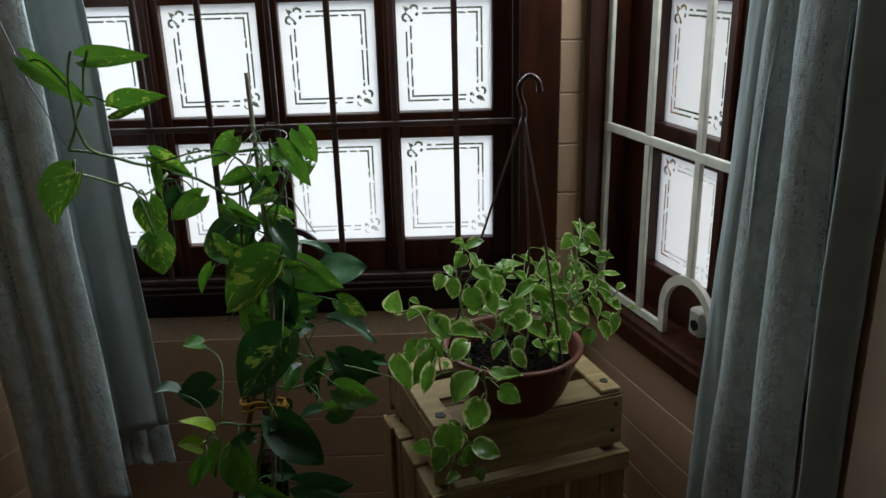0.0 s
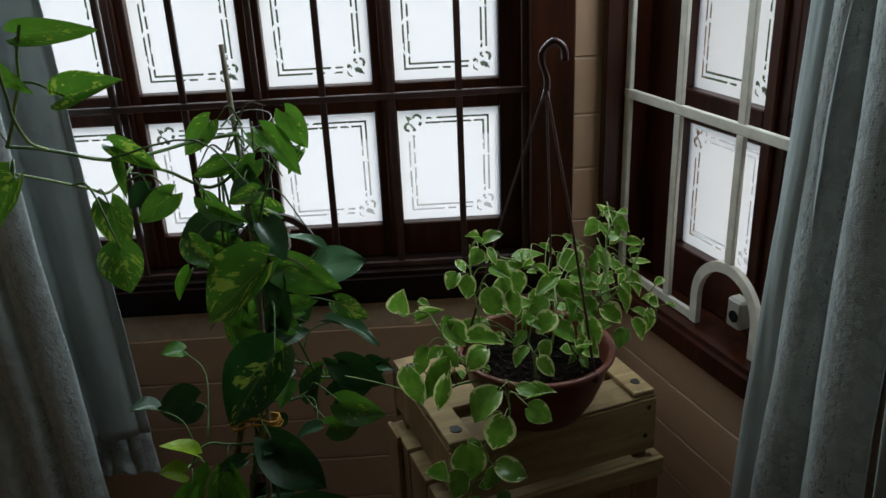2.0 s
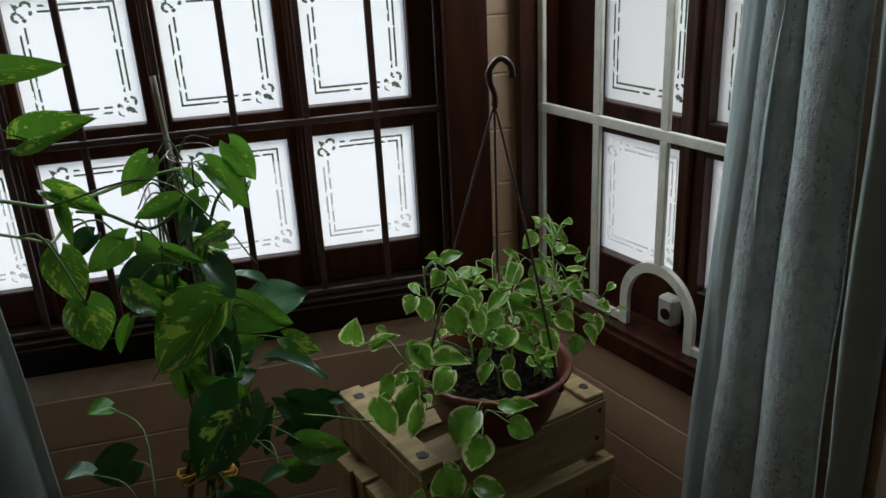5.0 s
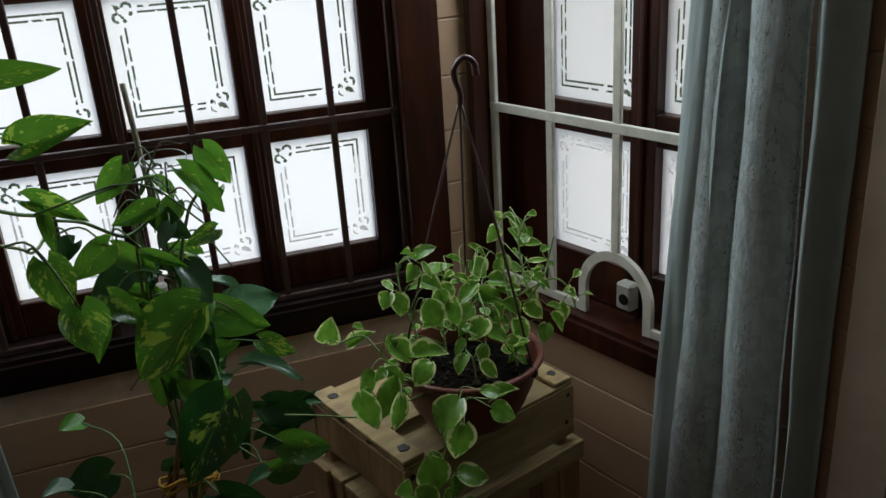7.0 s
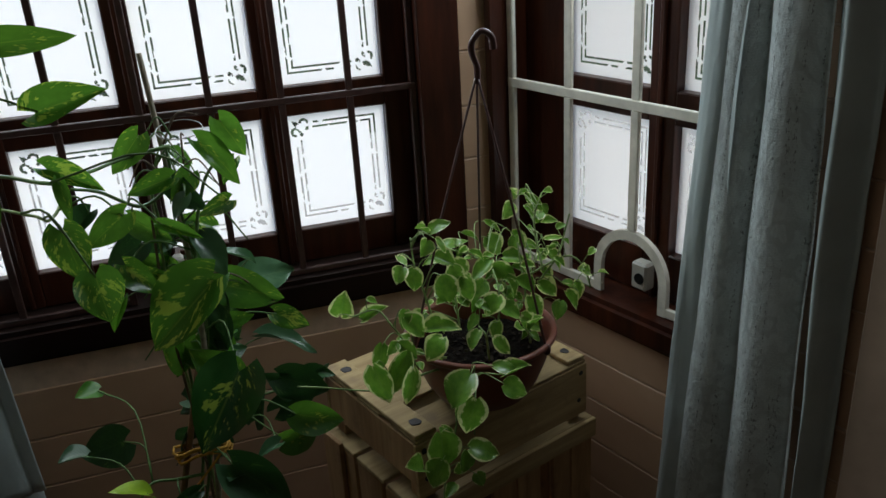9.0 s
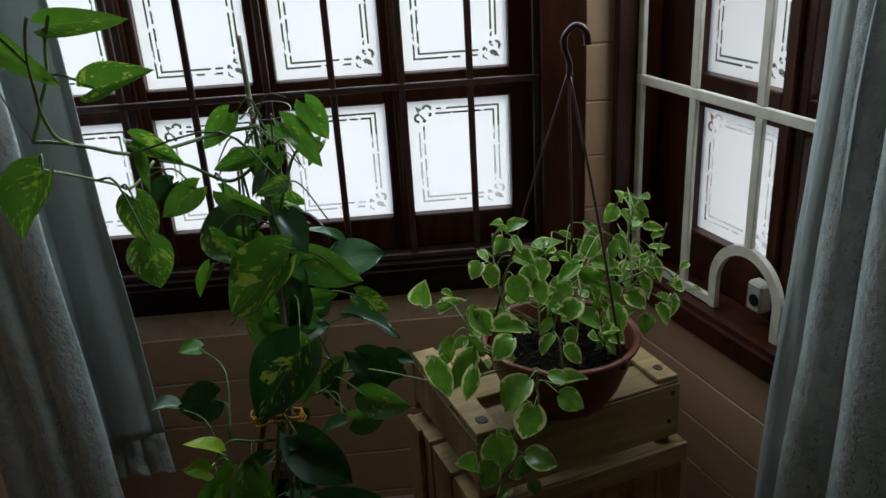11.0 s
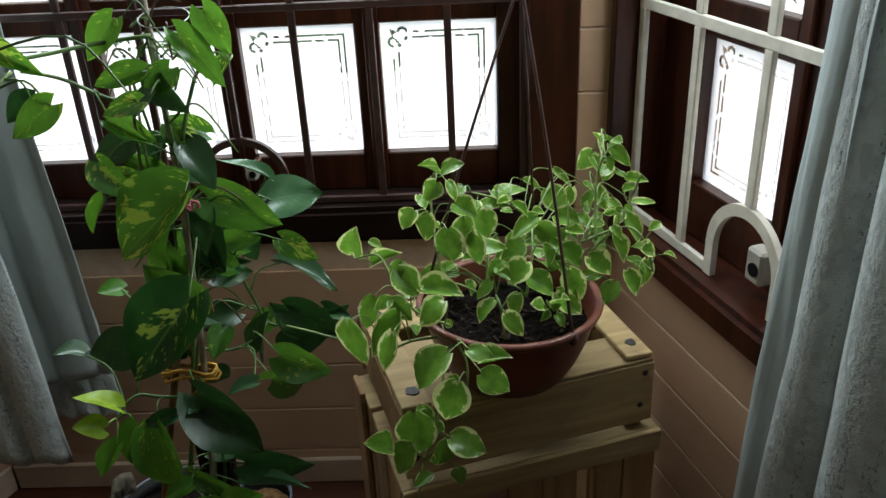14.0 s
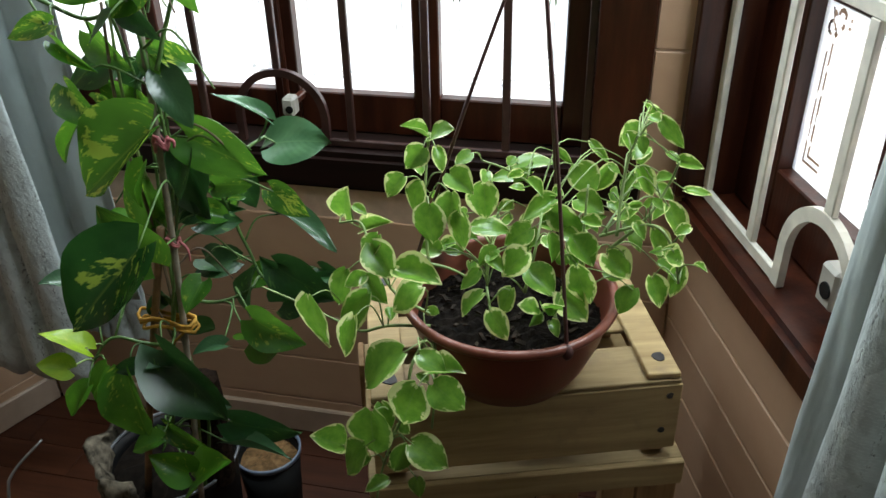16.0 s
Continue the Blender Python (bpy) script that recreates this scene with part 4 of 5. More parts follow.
pothos_leaf((-0.072, 2.080, 0.931), (0.041, 2.056, 0.917), 0.32, "p")
pothos_leaf((-0.043, 1.865, 0.857), (0.045, 1.841, 0.830), 0.7, "g")
pothos_leaf((-0.224, 1.980, 1.130), (-0.260, 1.956, 1.188), 0.62, "b")
pothos_leaf((-0.268, 1.980, 1.218), (-0.313, 1.956, 1.196), 0.85, "d")
pothos_leaf((-0.138, 1.970, 1.235), (-0.192, 1.946, 1.275), 0.5, "v")
pothos_leaf((-0.178, 1.980, 1.078), (-0.148, 1.956, 0.973), 0.6, "d")
pothos_leaf((-0.134, 2.060, 0.973), (-0.185, 2.036, 0.988), 0.5, "g")
pothos_leaf((-0.209, 2.050, 0.939), (-0.122, 2.026, 0.964), 0.42, "d")
pothos_leaf((-0.112, 1.660, 1.381), (-0.152, 1.636, 1.374), 0.62, "v")
pothos_leaf((-0.217, 1.800, 1.312), (-0.159, 1.776, 1.288), 0.32, "g")
pothos_leaf((-0.174, 1.860, 1.335), (-0.202, 1.836, 1.311), 0.85, "p")
pothos_leaf((-0.160, 1.920, 1.358), (-0.198, 1.896, 1.320), 0.75, "g")
pothos_leaf((-0.079, 1.960, 1.361), (-0.108, 1.936, 1.329), 0.6, "v")
pothos_leaf((-0.212, 1.960, 1.014), (-0.252, 1.936, 0.950), 0.5, "g")
pothos_leaf((-0.322, 1.530, 1.567), (-0.242, 1.506, 1.592), 0.52, "v")
pothos_leaf((-0.367, 1.800, 1.429), (-0.290, 1.776, 1.393), 0.42, "v")
pothos_leaf((-0.233, 1.920, 1.435), (-0.282, 1.896, 1.381), 0.62, "g")
pothos_leaf((-0.096, 1.930, 1.442), (-0.060, 1.906, 1.381), 0.66, "g")
pothos_leaf((-0.138, 1.920, 1.412), (-0.070, 1.896, 1.341), 0.42, "g")
pothos_leaf((-0.349, 1.680, 1.367), (-0.333, 1.656, 1.292), 0.75, "v")
pothos_leaf((-0.306, 1.575, 1.332), (-0.297, 1.551, 1.269), 0.92, "v")
pothos_leaf((-0.267, 1.742, 1.358), (-0.326, 1.718, 1.319), 0.62, "g")
pothos_leaf((-0.346, 1.750, 1.419), (-0.343, 1.726, 1.360), 0.36, "g")
pothos_leaf((-0.320, 1.800, 1.351), (-0.357, 1.776, 1.326), 0.7, "d")
pothos_leaf((-0.196, 1.900, 1.359), (-0.266, 1.876, 1.348), 0.5, "g")
pothos_leaf((-0.195, 1.930, 1.348), (-0.145, 1.906, 1.287), 0.55, "d")
pothos_leaf((-0.274, 1.950, 1.281), (-0.212, 1.926, 1.233), 0.55, "g")
pothos_leaf((-0.267, 1.960, 1.228), (-0.328, 1.936, 1.207), 0.82, "d")
pothos_leaf((-0.296, 1.900, 1.214), (-0.249, 1.876, 1.160), 0.65, "v")
pothos_leaf((-0.192, 1.960, 1.251), (-0.152, 1.936, 1.203), 0.6, "g")
pothos_leaf((-0.448, 1.520, 1.650), (-0.359, 1.496, 1.586), 0.34, "g")
pothos_leaf((-0.357, 1.520, 1.651), (-0.267, 1.496, 1.658), 0.36, "g")
pothos_leaf((-0.396, 1.500, 1.468), (-0.444, 1.476, 1.393), 0.78, "v")
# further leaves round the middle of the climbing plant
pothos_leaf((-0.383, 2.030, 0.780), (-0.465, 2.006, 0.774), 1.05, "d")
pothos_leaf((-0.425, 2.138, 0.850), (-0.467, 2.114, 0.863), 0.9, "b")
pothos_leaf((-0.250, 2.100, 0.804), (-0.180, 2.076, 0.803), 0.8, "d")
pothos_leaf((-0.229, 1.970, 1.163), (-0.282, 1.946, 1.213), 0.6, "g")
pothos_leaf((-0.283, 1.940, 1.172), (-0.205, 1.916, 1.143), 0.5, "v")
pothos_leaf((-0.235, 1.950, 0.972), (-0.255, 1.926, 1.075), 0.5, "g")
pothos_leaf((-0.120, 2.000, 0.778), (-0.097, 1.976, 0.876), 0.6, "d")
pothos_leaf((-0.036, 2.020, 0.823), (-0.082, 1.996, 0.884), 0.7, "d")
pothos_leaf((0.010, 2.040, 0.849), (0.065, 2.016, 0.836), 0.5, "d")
pothos_leaf((-0.074, 1.900, 0.782), (0.006, 1.876, 0.825), 0.7, "g")
pothos_leaf((-0.313, 1.920, 1.144), (-0.341, 1.896, 1.092), 0.4, "b")
pothos_leaf((-0.156, 2.020, 1.008), (-0.095, 1.996, 1.027), 0.6, "g")

# trailing small-leaved plant in the hanging bowl
peperomia = thing("peperomia_plant", "bushy trailing plant with small green leaves edged in cream", "plant")
pep_stem([(0.485, 1.880, 1.038), (0.487, 1.920, 1.098), (0.494, 1.940, 1.142), (0.516, 1.950, 1.186)])
pep_stem([(0.479, 1.880, 1.019), (0.520, 1.880, 1.068), (0.546, 1.900, 1.112), (0.556, 1.900, 1.147)])
pep_stem([(0.462, 1.900, 1.025), (0.527, 1.860, 1.071), (0.558, 1.840, 1.050), (0.571, 1.830, 1.003)])
pep_stem([(0.414, 1.920, 1.009), (0.375, 1.960, 1.051), (0.321, 1.980, 1.077), (0.278, 1.980, 1.091)])
pep_stem([(0.231, 1.830, 0.967), (0.218, 1.860, 1.042), (0.211, 1.900, 1.094), (0.212, 1.920, 1.148)])
pep_stem([(0.236, 1.800, 0.909), (0.175, 1.790, 0.908), (0.129, 1.800, 0.885), (0.072, 1.840, 0.871), (-0.006, 1.860, 0.886), (-0.055, 1.870, 0.895)])
pep_stem([(0.236, 1.800, 0.929), (0.178, 1.820, 0.948), (0.142, 1.840, 1.000), (0.118, 1.870, 1.028), (0.074, 1.900, 1.008)])
pep_stem([(0.242, 1.770, 0.921), (0.225, 1.730, 0.890), (0.220, 1.710, 0.834), (0.200, 1.700, 0.777), (0.183, 1.690, 0.717), (0.175, 1.680, 0.668)])
pep_stem([(0.246, 1.770, 0.916), (0.263, 1.720, 0.902), (0.256, 1.710, 0.798)])
pep_stem([(0.365, 1.840, 0.956), (0.376, 1.860, 1.020), (0.379, 1.900, 1.054)])
pep_stem([(0.437, 1.850, 0.957), (0.439, 1.880, 1.024), (0.440, 1.910, 1.099)])
pep_stem([(0.327, 1.800, 0.900), (0.321, 1.800, 0.958), (0.314, 1.820, 0.973)])
pep_stem([(0.418, 1.800, 0.921), (0.412, 1.800, 0.959)])
pep_stem([(0.225, 1.840, 0.989), (0.256, 1.850, 0.977), (0.288, 1.860, 0.954)])
pep_stem([(0.300, 1.900, 0.930), (0.304, 1.930, 0.993), (0.309, 1.950, 1.022)])
pep_leaf((0.084, 1.980, 0.993), (0.095, 1.960, 1.049), 0.75)
pep_leaf((0.124, 1.950, 0.989), (0.169, 1.930, 1.021), 0.45)
pep_leaf((0.249, 1.870, 1.189), (0.228, 1.850, 1.214), 0.45)
pep_leaf((0.257, 1.870, 1.185), (0.280, 1.850, 1.218), 0.65)
pep_leaf((0.248, 1.860, 1.177), (0.230, 1.840, 1.156), 0.85)
pep_leaf((0.265, 1.860, 1.178), (0.280, 1.840, 1.158), 0.55)
pep_leaf((0.207, 1.905, 1.109), (0.187, 1.885, 1.088), 0.8)
pep_leaf((0.231, 1.905, 1.103), (0.216, 1.885, 1.070), 0.85)
pep_leaf((0.274, 1.900, 1.122), (0.309, 1.880, 1.108), 0.8)
pep_leaf((0.290, 1.840, 1.124), (0.294, 1.820, 1.088), 0.75)
pep_leaf((0.264, 1.820, 1.114), (0.268, 1.800, 1.068), 0.82)
pep_leaf((0.305, 1.820, 1.105), (0.308, 1.800, 1.062), 0.68)
pep_leaf((0.320, 1.920, 1.101), (0.324, 1.900, 1.058), 0.85)
pep_leaf((0.301, 1.930, 1.023), (0.352, 1.910, 1.042), 0.55)
pep_leaf((0.343, 2.090, 1.055), (0.391, 2.070, 1.084), 0.6)
pep_leaf((0.366, 2.090, 1.045), (0.302, 2.070, 1.039), 0.4)
pep_leaf((0.374, 1.980, 1.082), (0.399, 1.960, 1.070), 0.5)
pep_leaf((0.187, 1.830, 1.054), (0.173, 1.810, 1.028), 0.65)
pep_leaf((0.180, 1.820, 1.046), (0.211, 1.800, 1.008), 0.75)
pep_leaf((0.217, 1.810, 1.016), (0.281, 1.790, 1.015), 0.62)
pep_leaf((0.252, 1.810, 0.990), (0.210, 1.790, 0.972), 0.85)
pep_leaf((0.165, 1.830, 0.984), (0.197, 1.810, 0.957), 0.6)
pep_leaf((0.165, 1.830, 0.987), (0.140, 1.810, 0.979), 0.6)
pep_leaf((0.135, 1.830, 0.991), (0.117, 1.810, 0.941), 0.5)
pep_leaf((0.176, 1.800, 0.975), (0.128, 1.780, 0.907), 0.45)
pep_leaf((0.171, 1.750, 0.972), (0.152, 1.730, 0.909), 0.4)
pep_leaf((0.100, 1.770, 0.984), (0.118, 1.750, 0.907), 0.55)
pep_leaf((0.260, 1.675, 0.980), (0.212, 1.655, 0.939), 0.85)
pep_leaf((0.272, 1.690, 0.915), (0.247, 1.670, 0.856), 0.75)
pep_leaf((0.291, 1.640, 1.008), (0.324, 1.620, 1.009), 0.65)
pep_leaf((0.306, 1.635, 0.988), (0.344, 1.615, 1.016), 0.6)
pep_leaf((0.308, 1.635, 0.970), (0.344, 1.615, 0.957), 0.85)
pep_leaf((0.210, 1.720, 0.850), (0.226, 1.700, 0.818), 0.6)
pep_leaf((0.202, 1.700, 0.851), (0.205, 1.680, 0.781), 0.78)
pep_leaf((0.196, 1.680, 0.804), (0.166, 1.660, 0.769), 0.88)
pep_leaf((0.160, 1.690, 0.788), (0.127, 1.670, 0.821), 0.68)
pep_leaf((0.252, 1.700, 0.797), (0.236, 1.680, 0.765), 0.65)
pep_leaf((0.258, 1.700, 0.801), (0.310, 1.680, 0.793), 0.75)
pep_leaf((0.223, 1.690, 0.734), (0.196, 1.670, 0.730), 0.6)
pep_leaf((0.267, 1.690, 0.748), (0.271, 1.670, 0.733), 0.95)
pep_leaf((0.335, 1.830, 0.977), (0.307, 1.810, 0.952), 0.62)
pep_leaf((0.374, 1.830, 0.989), (0.359, 1.810, 0.964), 0.68)
pep_leaf((0.351, 1.790, 0.976), (0.377, 1.770, 0.948), 0.62)
pep_leaf((0.329, 1.830, 1.013), (0.308, 1.810, 0.995), 0.5)
pep_leaf((0.348, 1.860, 1.031), (0.327, 1.840, 1.018), 0.65)
pep_leaf((0.339, 1.850, 1.027), (0.360, 1.830, 1.017), 0.6)
pep_leaf((0.390, 1.860, 1.031), (0.358, 1.840, 1.006), 0.85)
pep_leaf((0.393, 1.860, 1.006), (0.431, 1.840, 0.981), 0.78)
pep_leaf((0.459, 1.857, 1.017), (0.476, 1.837, 0.968), 0.6)
pep_leaf((0.439, 1.860, 0.972), (0.478, 1.840, 0.942), 0.72)
pep_leaf((0.415, 1.800, 0.981), (0.401, 1.780, 1.005), 0.6)
pep_leaf((0.417, 1.800, 0.974), (0.408, 1.780, 0.967), 0.6)
pep_leaf((0.431, 1.800, 0.971), (0.423, 1.780, 1.000), 0.6)
pep_leaf((0.433, 1.800, 0.964), (0.444, 1.780, 0.959), 0.6)
pep_leaf((0.436, 1.800, 0.975), (0.445, 1.780, 1.009), 0.6)
pep_leaf((0.496, 1.900, 1.017), (0.531, 1.880, 0.995), 0.85)
pep_leaf((0.540, 1.880, 0.977), (0.521, 1.860, 0.948), 0.7)
pep_leaf((0.562, 1.900, 0.987), (0.578, 1.880, 0.951), 0.65)
pep_leaf((0.602, 1.930, 0.992), (0.593, 1.910, 0.950), 0.5)
pep_leaf((0.569, 1.930, 0.991), (0.598, 1.910, 0.977), 0.65)
pep_leaf((0.565, 2.040, 0.987), (0.584, 2.020, 0.941), 0.55)
pep_leaf((0.582, 2.040, 1.030), (0.611, 2.020, 0.981), 0.5)
pep_leaf((0.579, 2.040, 1.026), (0.561, 2.020, 1.015), 0.6)
pep_leaf((0.522, 2.040, 1.002), (0.557, 2.020, 0.963), 0.65)
pep_leaf((0.449, 1.900, 1.036), (0.481, 1.880, 1.010), 0.8)
pep_leaf((0.419, 1.880, 1.051), (0.427, 1.860, 1.021), 0.5)
pep_leaf((0.435, 1.930, 1.029), (0.461, 1.910, 1.025), 0.6)
pep_leaf((0.448, 1.970, 1.063), (0.486, 1.950, 1.056), 0.8)
pep_leaf((0.414, 1.950, 1.052), (0.457, 1.930, 1.032), 0.7)
pep_leaf((0.387, 1.930, 1.030), (0.354, 1.910, 1.013), 0.75)
pep_leaf((0.417, 1.970, 1.060), (0.369, 1.950, 1.038), 0.58)
pep_leaf((0.442, 2.050, 1.081), (0.469, 2.030, 1.045), 0.85)
pep_leaf((0.494, 2.120, 1.052), (0.467, 2.100, 1.013), 0.5)
pep_leaf((0.457, 2.100, 1.099), (0.487, 2.080, 1.075), 0.32)
pep_leaf((0.402, 2.100, 1.078), (0.432, 2.080, 1.066), 0.35)
pep_leaf((0.531, 2.120, 1.122), (0.503, 2.100, 1.097), 0.75)
pep_leaf((0.559, 2.096, 1.146), (0.594, 2.076, 1.110), 0.42)
pep_leaf((0.546, 2.144, 1.127), (0.537, 2.124, 1.157), 0.45)
pep_leaf((0.544, 2.096, 1.148), (0.556, 2.076, 1.165), 0.45)
pep_leaf((0.593, 2.096, 1.079), (0.627, 2.076, 1.078), 0.5)
pep_leaf((0.609, 2.108, 1.022), (0.643, 2.088, 1.035), 0.36)
pep_leaf((0.575, 2.108, 1.084), (0.593, 2.088, 1.086), 0.45)
pep_leaf((0.536, 2.132, 1.046), (0.561, 2.112, 1.007), 0.55)
pep_leaf((0.565, 2.132, 1.017), (0.593, 2.112, 1.005), 0.55)
pep_leaf((0.529, 2.096, 1.051), (0.516, 2.076, 1.015), 0.5)
pep_leaf((0.495, 2.040, 1.028), (0.521, 2.020, 1.019), 0.6)
pep_leaf((0.461, 1.950, 1.046), (0.482, 1.930, 1.035), 0.6)
pep_leaf((0.537, 2.040, 1.023), (0.516, 2.020, 1.004), 0.5)
# smaller leaves that fill the bush
for k in range(46):
    s = random.choice(Q_STEMS[:4] * 2 + Q_STEMS[9:11] * 2 + Q_STEMS[4:8])
    p = random.choice(s) + Vector((random.uniform(-0.03, 0.03), random.uniform(-0.03, 0.04), random.uniform(-0.02, 0.03)))
    d = Vector((random.uniform(-1, 1), random.uniform(-0.8, 0.5), random.uniform(-0.8, 0.5))).normalized() * random.uniform(0.016, 0.031)
    pep_leaf(p, p + d, random.uniform(0.5, 0.85))
for k in range(26):
    a, r = random.uniform(0.1, 2.7), random.uniform(0.09, 0.16)
    p = Vector((PC[0] + r * math.cos(a), PC[1] + r * math.sin(a), ZT + random.uniform(0.14, 0.21)))
    d = Vector((random.uniform(-1, 1), random.uniform(-0.8, 0.3), random.uniform(-0.6, 0.6))).normalized() * random.uniform(0.024, 0.040)
    pep_leaf(p, p + d, random.uniform(0.55, 0.85))
# filler leaves, mostly of the dark kind, deep in the climbing plant
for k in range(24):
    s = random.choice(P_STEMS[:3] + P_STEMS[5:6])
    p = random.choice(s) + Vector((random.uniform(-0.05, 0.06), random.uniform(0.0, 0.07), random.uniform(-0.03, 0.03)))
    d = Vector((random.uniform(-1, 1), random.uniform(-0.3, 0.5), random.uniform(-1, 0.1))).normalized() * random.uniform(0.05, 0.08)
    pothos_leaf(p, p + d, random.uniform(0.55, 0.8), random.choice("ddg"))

# long bare petioles and aerial roots that arch out of the middle
for k in range(10):
    s = random.choice(P_STEMS[:2])
    b = s[random.randrange(len(s) // 4, len(s) - 6)]
    ang = random.uniform(-0.6, 1.3) if k % 3 else random.uniform(1.8, 3.9)
    e = b + Vector((math.cos(ang), 0.5 * math.sin(ang) + 0.2, random.uniform(-0.7, 0.25))) * random.uniform(0.07, 0.16)
    m = (b + e) / 2 + Vector((0, 0, random.uniform(0.02, 0.06)))
    part("petiole", tube(bmesh.new(), smooth_path([b, m, e], 7), 0.0023, 0.0015, 6), M_STEM if k % 4 else M_STEM_R, pothos, smooth=True)
for k in range(3):
    x = random.uniform(-0.03, 0.03)
    pts = [(-0.275 + x, 1.95 + random.uniform(-0.02, 0.02), 0.33)] + [(-0.225 + x * 0.6 + random.uniform(-0.014, 0.014), 1.95 + random.uniform(-0.02, 0.02), z) for z in (0.55, 0.75, 0.95, 1.15, 1.33)]
    part("stem", tube(bmesh.new(), smooth_path(pts, 6), 0.0036, 0.0024, 7), (M_STEM, M_STEM_R, M_STEM_L)[k % 3], pothos, smooth=True)

# thin aerial shoots where the vine is bound at the top
for k in range(16):
    b = Vector((-0.19 + random.uniform(-0.04, 0.03), 1.95 + random.uniform(-0.02, 0.02), 1.36 + random.uniform(-0.05, 0.07)))
    d = Vector((random.uniform(-0.05, 0.06), random.uniform(-0.03, 0.03), random.uniform(-0.06, 0.06)))
    e = b + d * 1.3 + Vector((0, 0, -0.02))
    part("shoot", tube(bmesh.new(), smooth_path([b, b + d * 0.6 + Vector((0, 0, 0.02)), e], 5), 0.0022, 0.0012, 6), M_STEM if k % 3 else M_STEM_R, pothos, smooth=True)

# stakes, ties, wire ring, string
stake = thing("plant_stake", "thin weathered wooden stake that holds the climbing plant", "stake")
part("stake_rod", tube(bmesh.new(), smooth_path([(-0.262, 1.930, 0.31), (-0.204, 1.920, 0.797), (-0.188, 1.932, 1.12), (-0.192, 1.950, 1.256), (-0.209, 2.000, 1.560)], 8), 0.0060, 0.0050, 8), M_STAKE, stake, smooth=True)
cane = thing("plant_stake", "short brown cane bound to the plant with yellow twine", "stake")
part("cane_rod", tube(bmesh.new(), smooth_path([(-0.375, 1.925, 0.34), (-0.312, 1.92, 0.594), (-0.208, 1.92, 0.976)], 6), 0.0075, 0.0065, 9), M_CANE, cane, smooth=True)


def tie(name, label, mat, c, r, turns, spread, rad, tail):
    o = thing(name, label, "plant tie")
    pts = [Vector(c) + Vector((r[0] * (1 + 0.3 * noise.noise(Vector((k * 0.2, 1, 0)))) * math.cos(a), r[1] * math.sin(a), spread * (k / (turns * 14) - 0.5) + 0.006 * math.sin(3 * a) + 0.7 * spread * noise.noise(Vector((k * 0.23, 4, 0))))) for k in range(turns * 14 + 1) for a in (2 * math.pi * k / 14,)]
    part("loop", tube(bmesh.new(), pts, rad, rad, 6), mat, o, smooth=True)
    part("tail", tube(bmesh.new(), smooth_path([pts[-1], pts[-1] + Vector(tail) * 0.5 + Vector((0.006, 0, 0.004)), pts[-1] + Vector(tail)], 6), rad, rad * 0.7, 6), mat, o, smooth=True)


tie("twine_tie", "yellow twine wound round stems and stakes", M_TIE_Y, (-0.232, 1.915, 0.792), (0.054, 0.020), 3, 0.024, 0.0032, (-0.075, -0.02, -0.075))
tie("tape_tie", "pink tape tie round stem and stake", M_TIE_P, (-0.182, 1.930, 1.122), (0.011, 0.011), 3, 0.018, 0.0030, (0.012, -0.004, -0.012))
tie("tape_tie", "pink tape tie round stem and stake", M_TIE_P, (-0.194, 1.922, 0.950), (0.012, 0.012), 2, 0.010, 0.0025, (0.016, -0.004, -0.035))
ring = thing("wire_ring", "thin grey wire ring bent round the top of the stake", "wire")
rp = [(-0.165 + 0.040 * math.cos(a), 1.950 + 0.030 * math.sin(a), 1.430 + 0.010 * math.sin(a)) for a in (2 * math.pi * k / 28 for k in range(29))]
part("loop", tube(bmesh.new(), rp, 0.0011, 0.0011, 6), M_WIRE, ring, smooth=True)
string = thing("hanging_string", "thin white string that holds up the long vine", "string")
part("strand", tube(bmesh.new(), [(-0.455, 1.63, 1.478), (-0.50, 1.62, 1.60), (-0.60, 1.60, 2.0), (-0.74, 1.57, H)], 0.0013, 0.0013, 6), M_WIRE, string, smooth=True)

# pots of the climbing plant
black = thing("plant_pot", "black plastic pot wrapped in grey fibre, full of stems", "plant pot")
pot_wall = part("pot_wall", lathe(bmesh.new(), [(0.105, 0.001), (0.115, 0.05), (0.132, 0.33), (0.140, 0.352), (0.134, 0.356), (0.126, 0.33), (0.12, 0.27)], (-0.365, 2.015), 44), M_BLACK, black, smooth=True)
# added grey ring: the black rim's glint, put into a colour
part("rim", lathe(bmesh.new(), [(0.1385, 0.356), (0.141, 0.357), (0.1405, 0.362), (0.1360, 0.362), (0.1355, 0.357)], (-0.365, 2.015), 44, False), M_RIM_GLINT, pot_wall, "grey ring added for the glint of the black rim", smooth=True)
bm = bmesh.new()
lathe(bm, [(0.001, 0.332), (0.06, 0.338), (0.118, 0.332), (0.127, 0.326)], (-0.365, 2.015), 30)
for v in bm.verts:
    v.co.z += 0.012 * noise.noise(v.co * 40)
part("pot_soil", bm, M_SOIL, black)
wrap = bmesh.new()
for j in range(15):
    for i in range(17):
        a = radians(150 + 120 * i / 16)
        z = 0.14 + 0.26 * j / 14
        rr = 0.143 + 0.010 * (j / 14) + 0.030 * noise.noise(Vector((i * 0.35, j * 0.4, 2))) + 0.014 * noise.noise(Vector((i * 0.9, j * 0.9, 5)))
        wrap.verts.new((-0.365 + rr * math.cos(a), 2.015 + rr * math.sin(a), z + 0.03 * noise.noise(Vector((i * 0.4, 1, 0))) * j / 14))
wrap.verts.ensure_lookup_table()
for j in range(14):
    for i in range(16):
        k = j * 17 + i
        wrap.faces.new([wrap.verts[q] for q in (k, k + 1, k + 18, k + 17)])
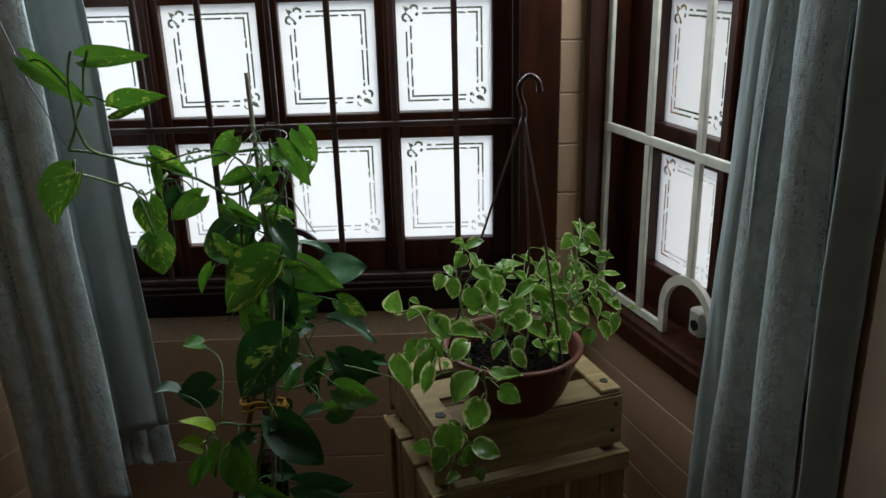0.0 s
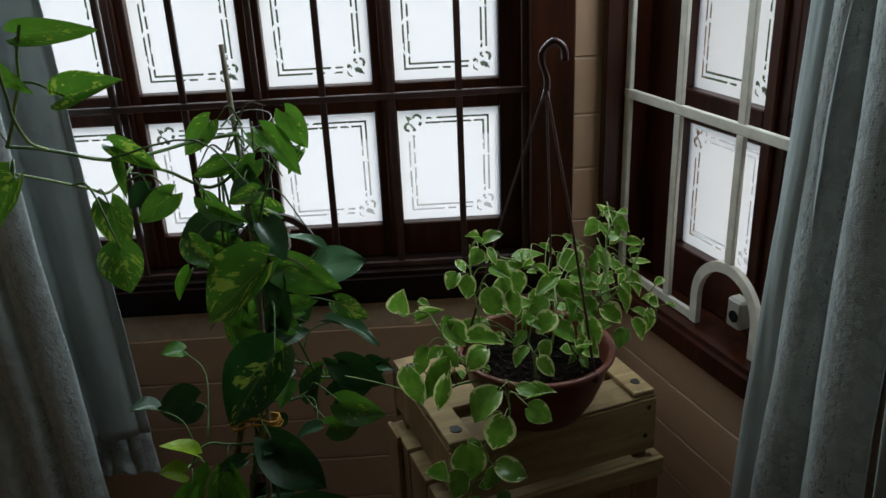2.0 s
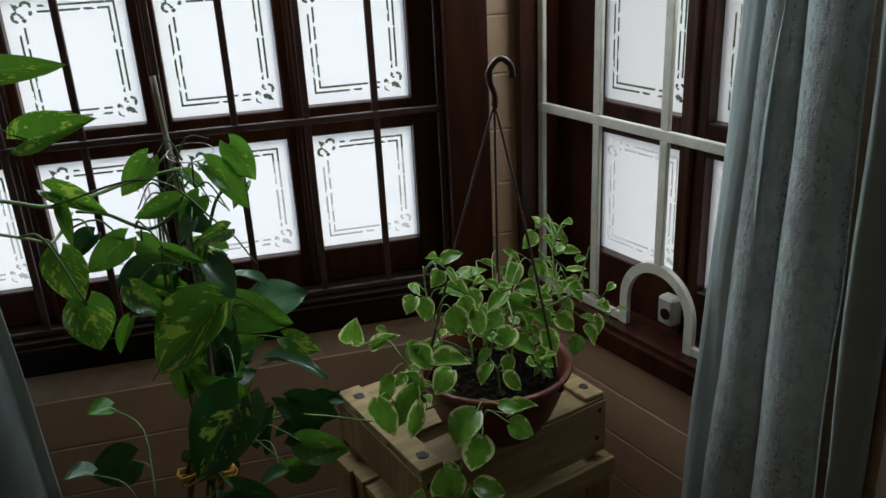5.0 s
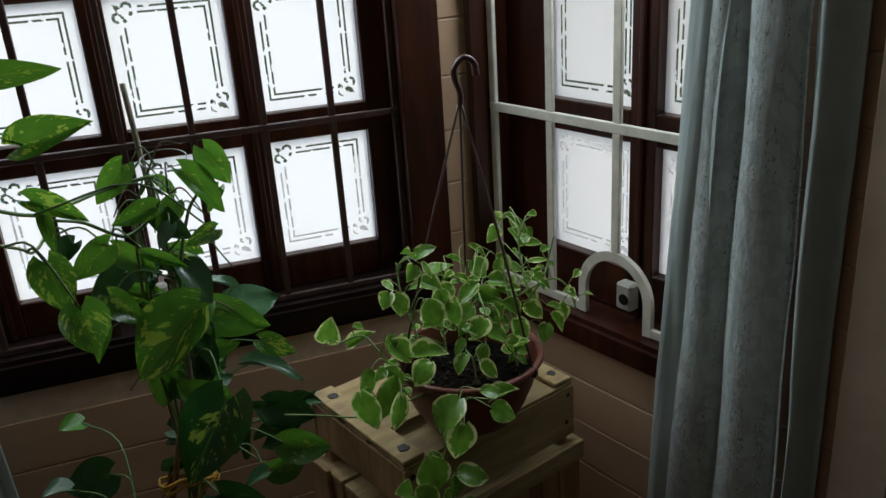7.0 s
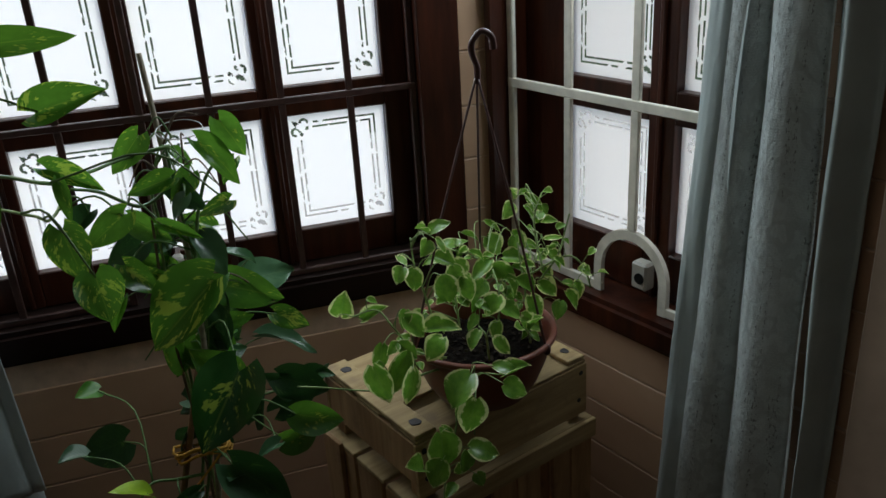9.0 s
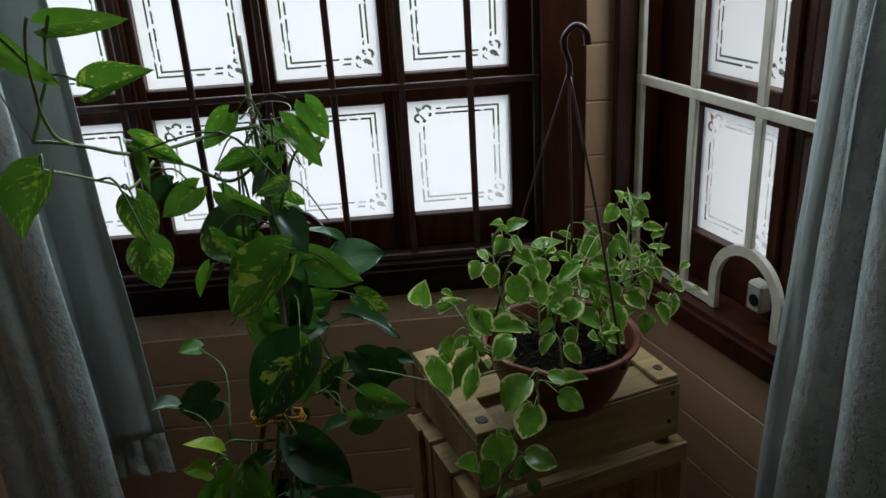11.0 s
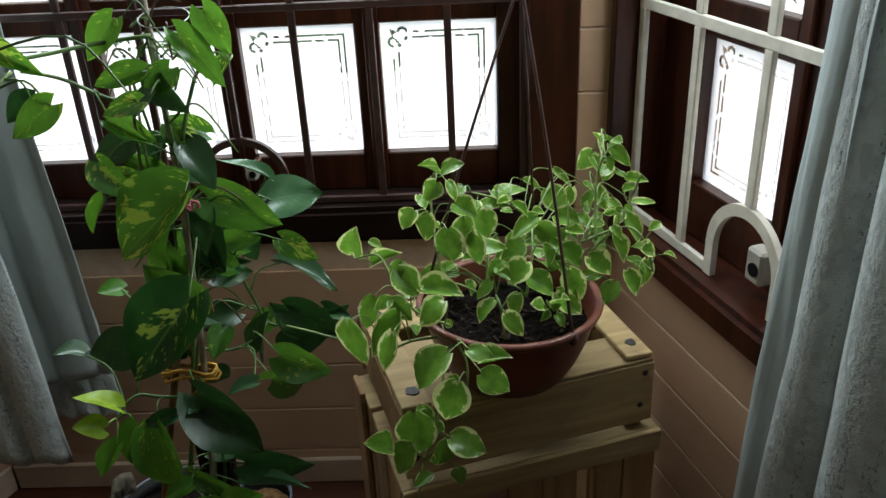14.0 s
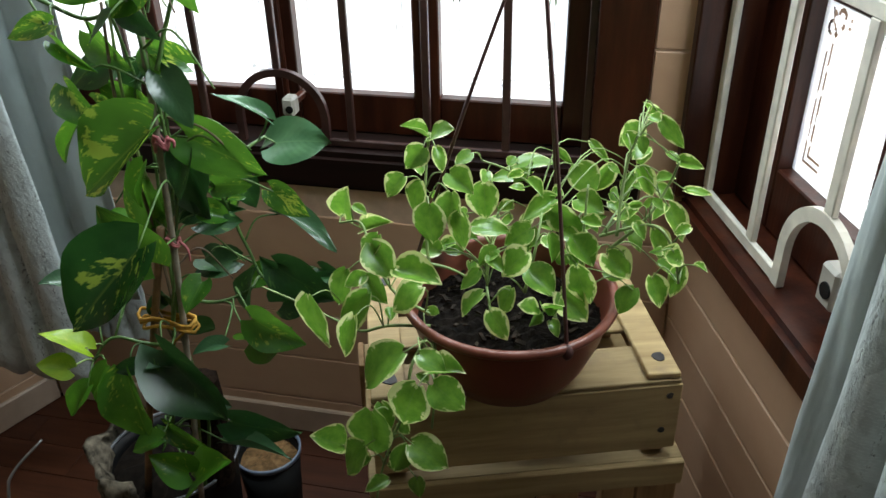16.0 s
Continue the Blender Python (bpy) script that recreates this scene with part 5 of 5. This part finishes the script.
w_ob = part("fibre_wrap", wrap, M_BURLAP, black, "ragged grey fibre wrap", smooth=True)
sol = w_ob.modifiers.new("thickness", "SOLIDIFY")
sol.thickness = 0.012
pole = bmesh.new()
lathe(pole, [(0.030, 0.34), (0.036, 0.42), (0.037, 0.56), (0.033, 0.600), (0.020, 0.612), (0.001, 0.615)], (-0.245, 1.990), 22)
for v in pole.verts:
    v.co += Vector((noise.noise(v.co * 60), noise.noise(v.co * 60 + Vector((3, 0, 0))), 0)) * 0.008
tagged(part("moss_pole", pole, M_FERN, None), "dark fern-fibre pole standing in the pot", "moss pole")
for c, r, h, rim, fill, label in (((-0.240, 2.190), 0.078, 0.225, M_BLUE, M_COCO, "dark pot with blue-grey rim and tan coco fibre"),):
    p = thing("plant_pot", label, "plant pot")
    pw = part("pot_wall", lathe(bmesh.new(), [(r * 0.78, 0.001), (r * 0.95, h - 0.012), (r * 0.90, h - 0.014), (r * 0.80, h * 0.5)], c, 40), M_BLACK, p, smooth=True)
    part("rim", lathe(bmesh.new(), [(r * 0.93, h - 0.014), (r, h - 0.010), (r * 1.01, h), (r * 0.96, h + 0.003), (r * 0.92, h - 0.006)], c, 44, False), rim, pw, "blue-grey rim", smooth=True)
    bm = lathe(bmesh.new(), [(0.001, h - 0.03), (r * 0.5, h - 0.028), (r * 0.90, h - 0.035)], c, 26)
    for v in bm.verts:
        v.co.z += 0.01 * noise.noise(v.co * 50)
    part("filling", bm, fill, p)
w2 = thing("bent_wire", "bent pale wire standing on the floor", "wire")
part("wire_rod", tube(bmesh.new(), smooth_path([(-0.80, 1.93, 0.001), (-0.775, 1.96, 0.20), (-0.765, 1.985, 0.25), (-0.72, 2.046, 0.30)], 6), 0.004, 0.003, 8), M_WIRE, w2, smooth=True)

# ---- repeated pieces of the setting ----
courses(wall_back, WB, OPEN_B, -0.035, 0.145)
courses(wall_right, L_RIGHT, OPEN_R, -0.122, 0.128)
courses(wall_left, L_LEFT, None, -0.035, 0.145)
k = 0
y = -2.2
while y < 2.55:
    for x0, x1 in ((-2.6, -1.1 + 0.4 * math.sin(k * 2.3)), (-1.1 + 0.4 * math.sin(k * 2.3), 0.6 + 0.4 * math.sin(k * 1.7)), (0.6 + 0.4 * math.sin(k * 1.7), 2.6)):
        part("floor_board", boxm(x0 + 0.0005, x1 - 0.0005, y + 0.0005, y + 0.0990, -0.004, 0.0, 0.001), M_FLOOR, floor)
    y += 0.1
    k += 1
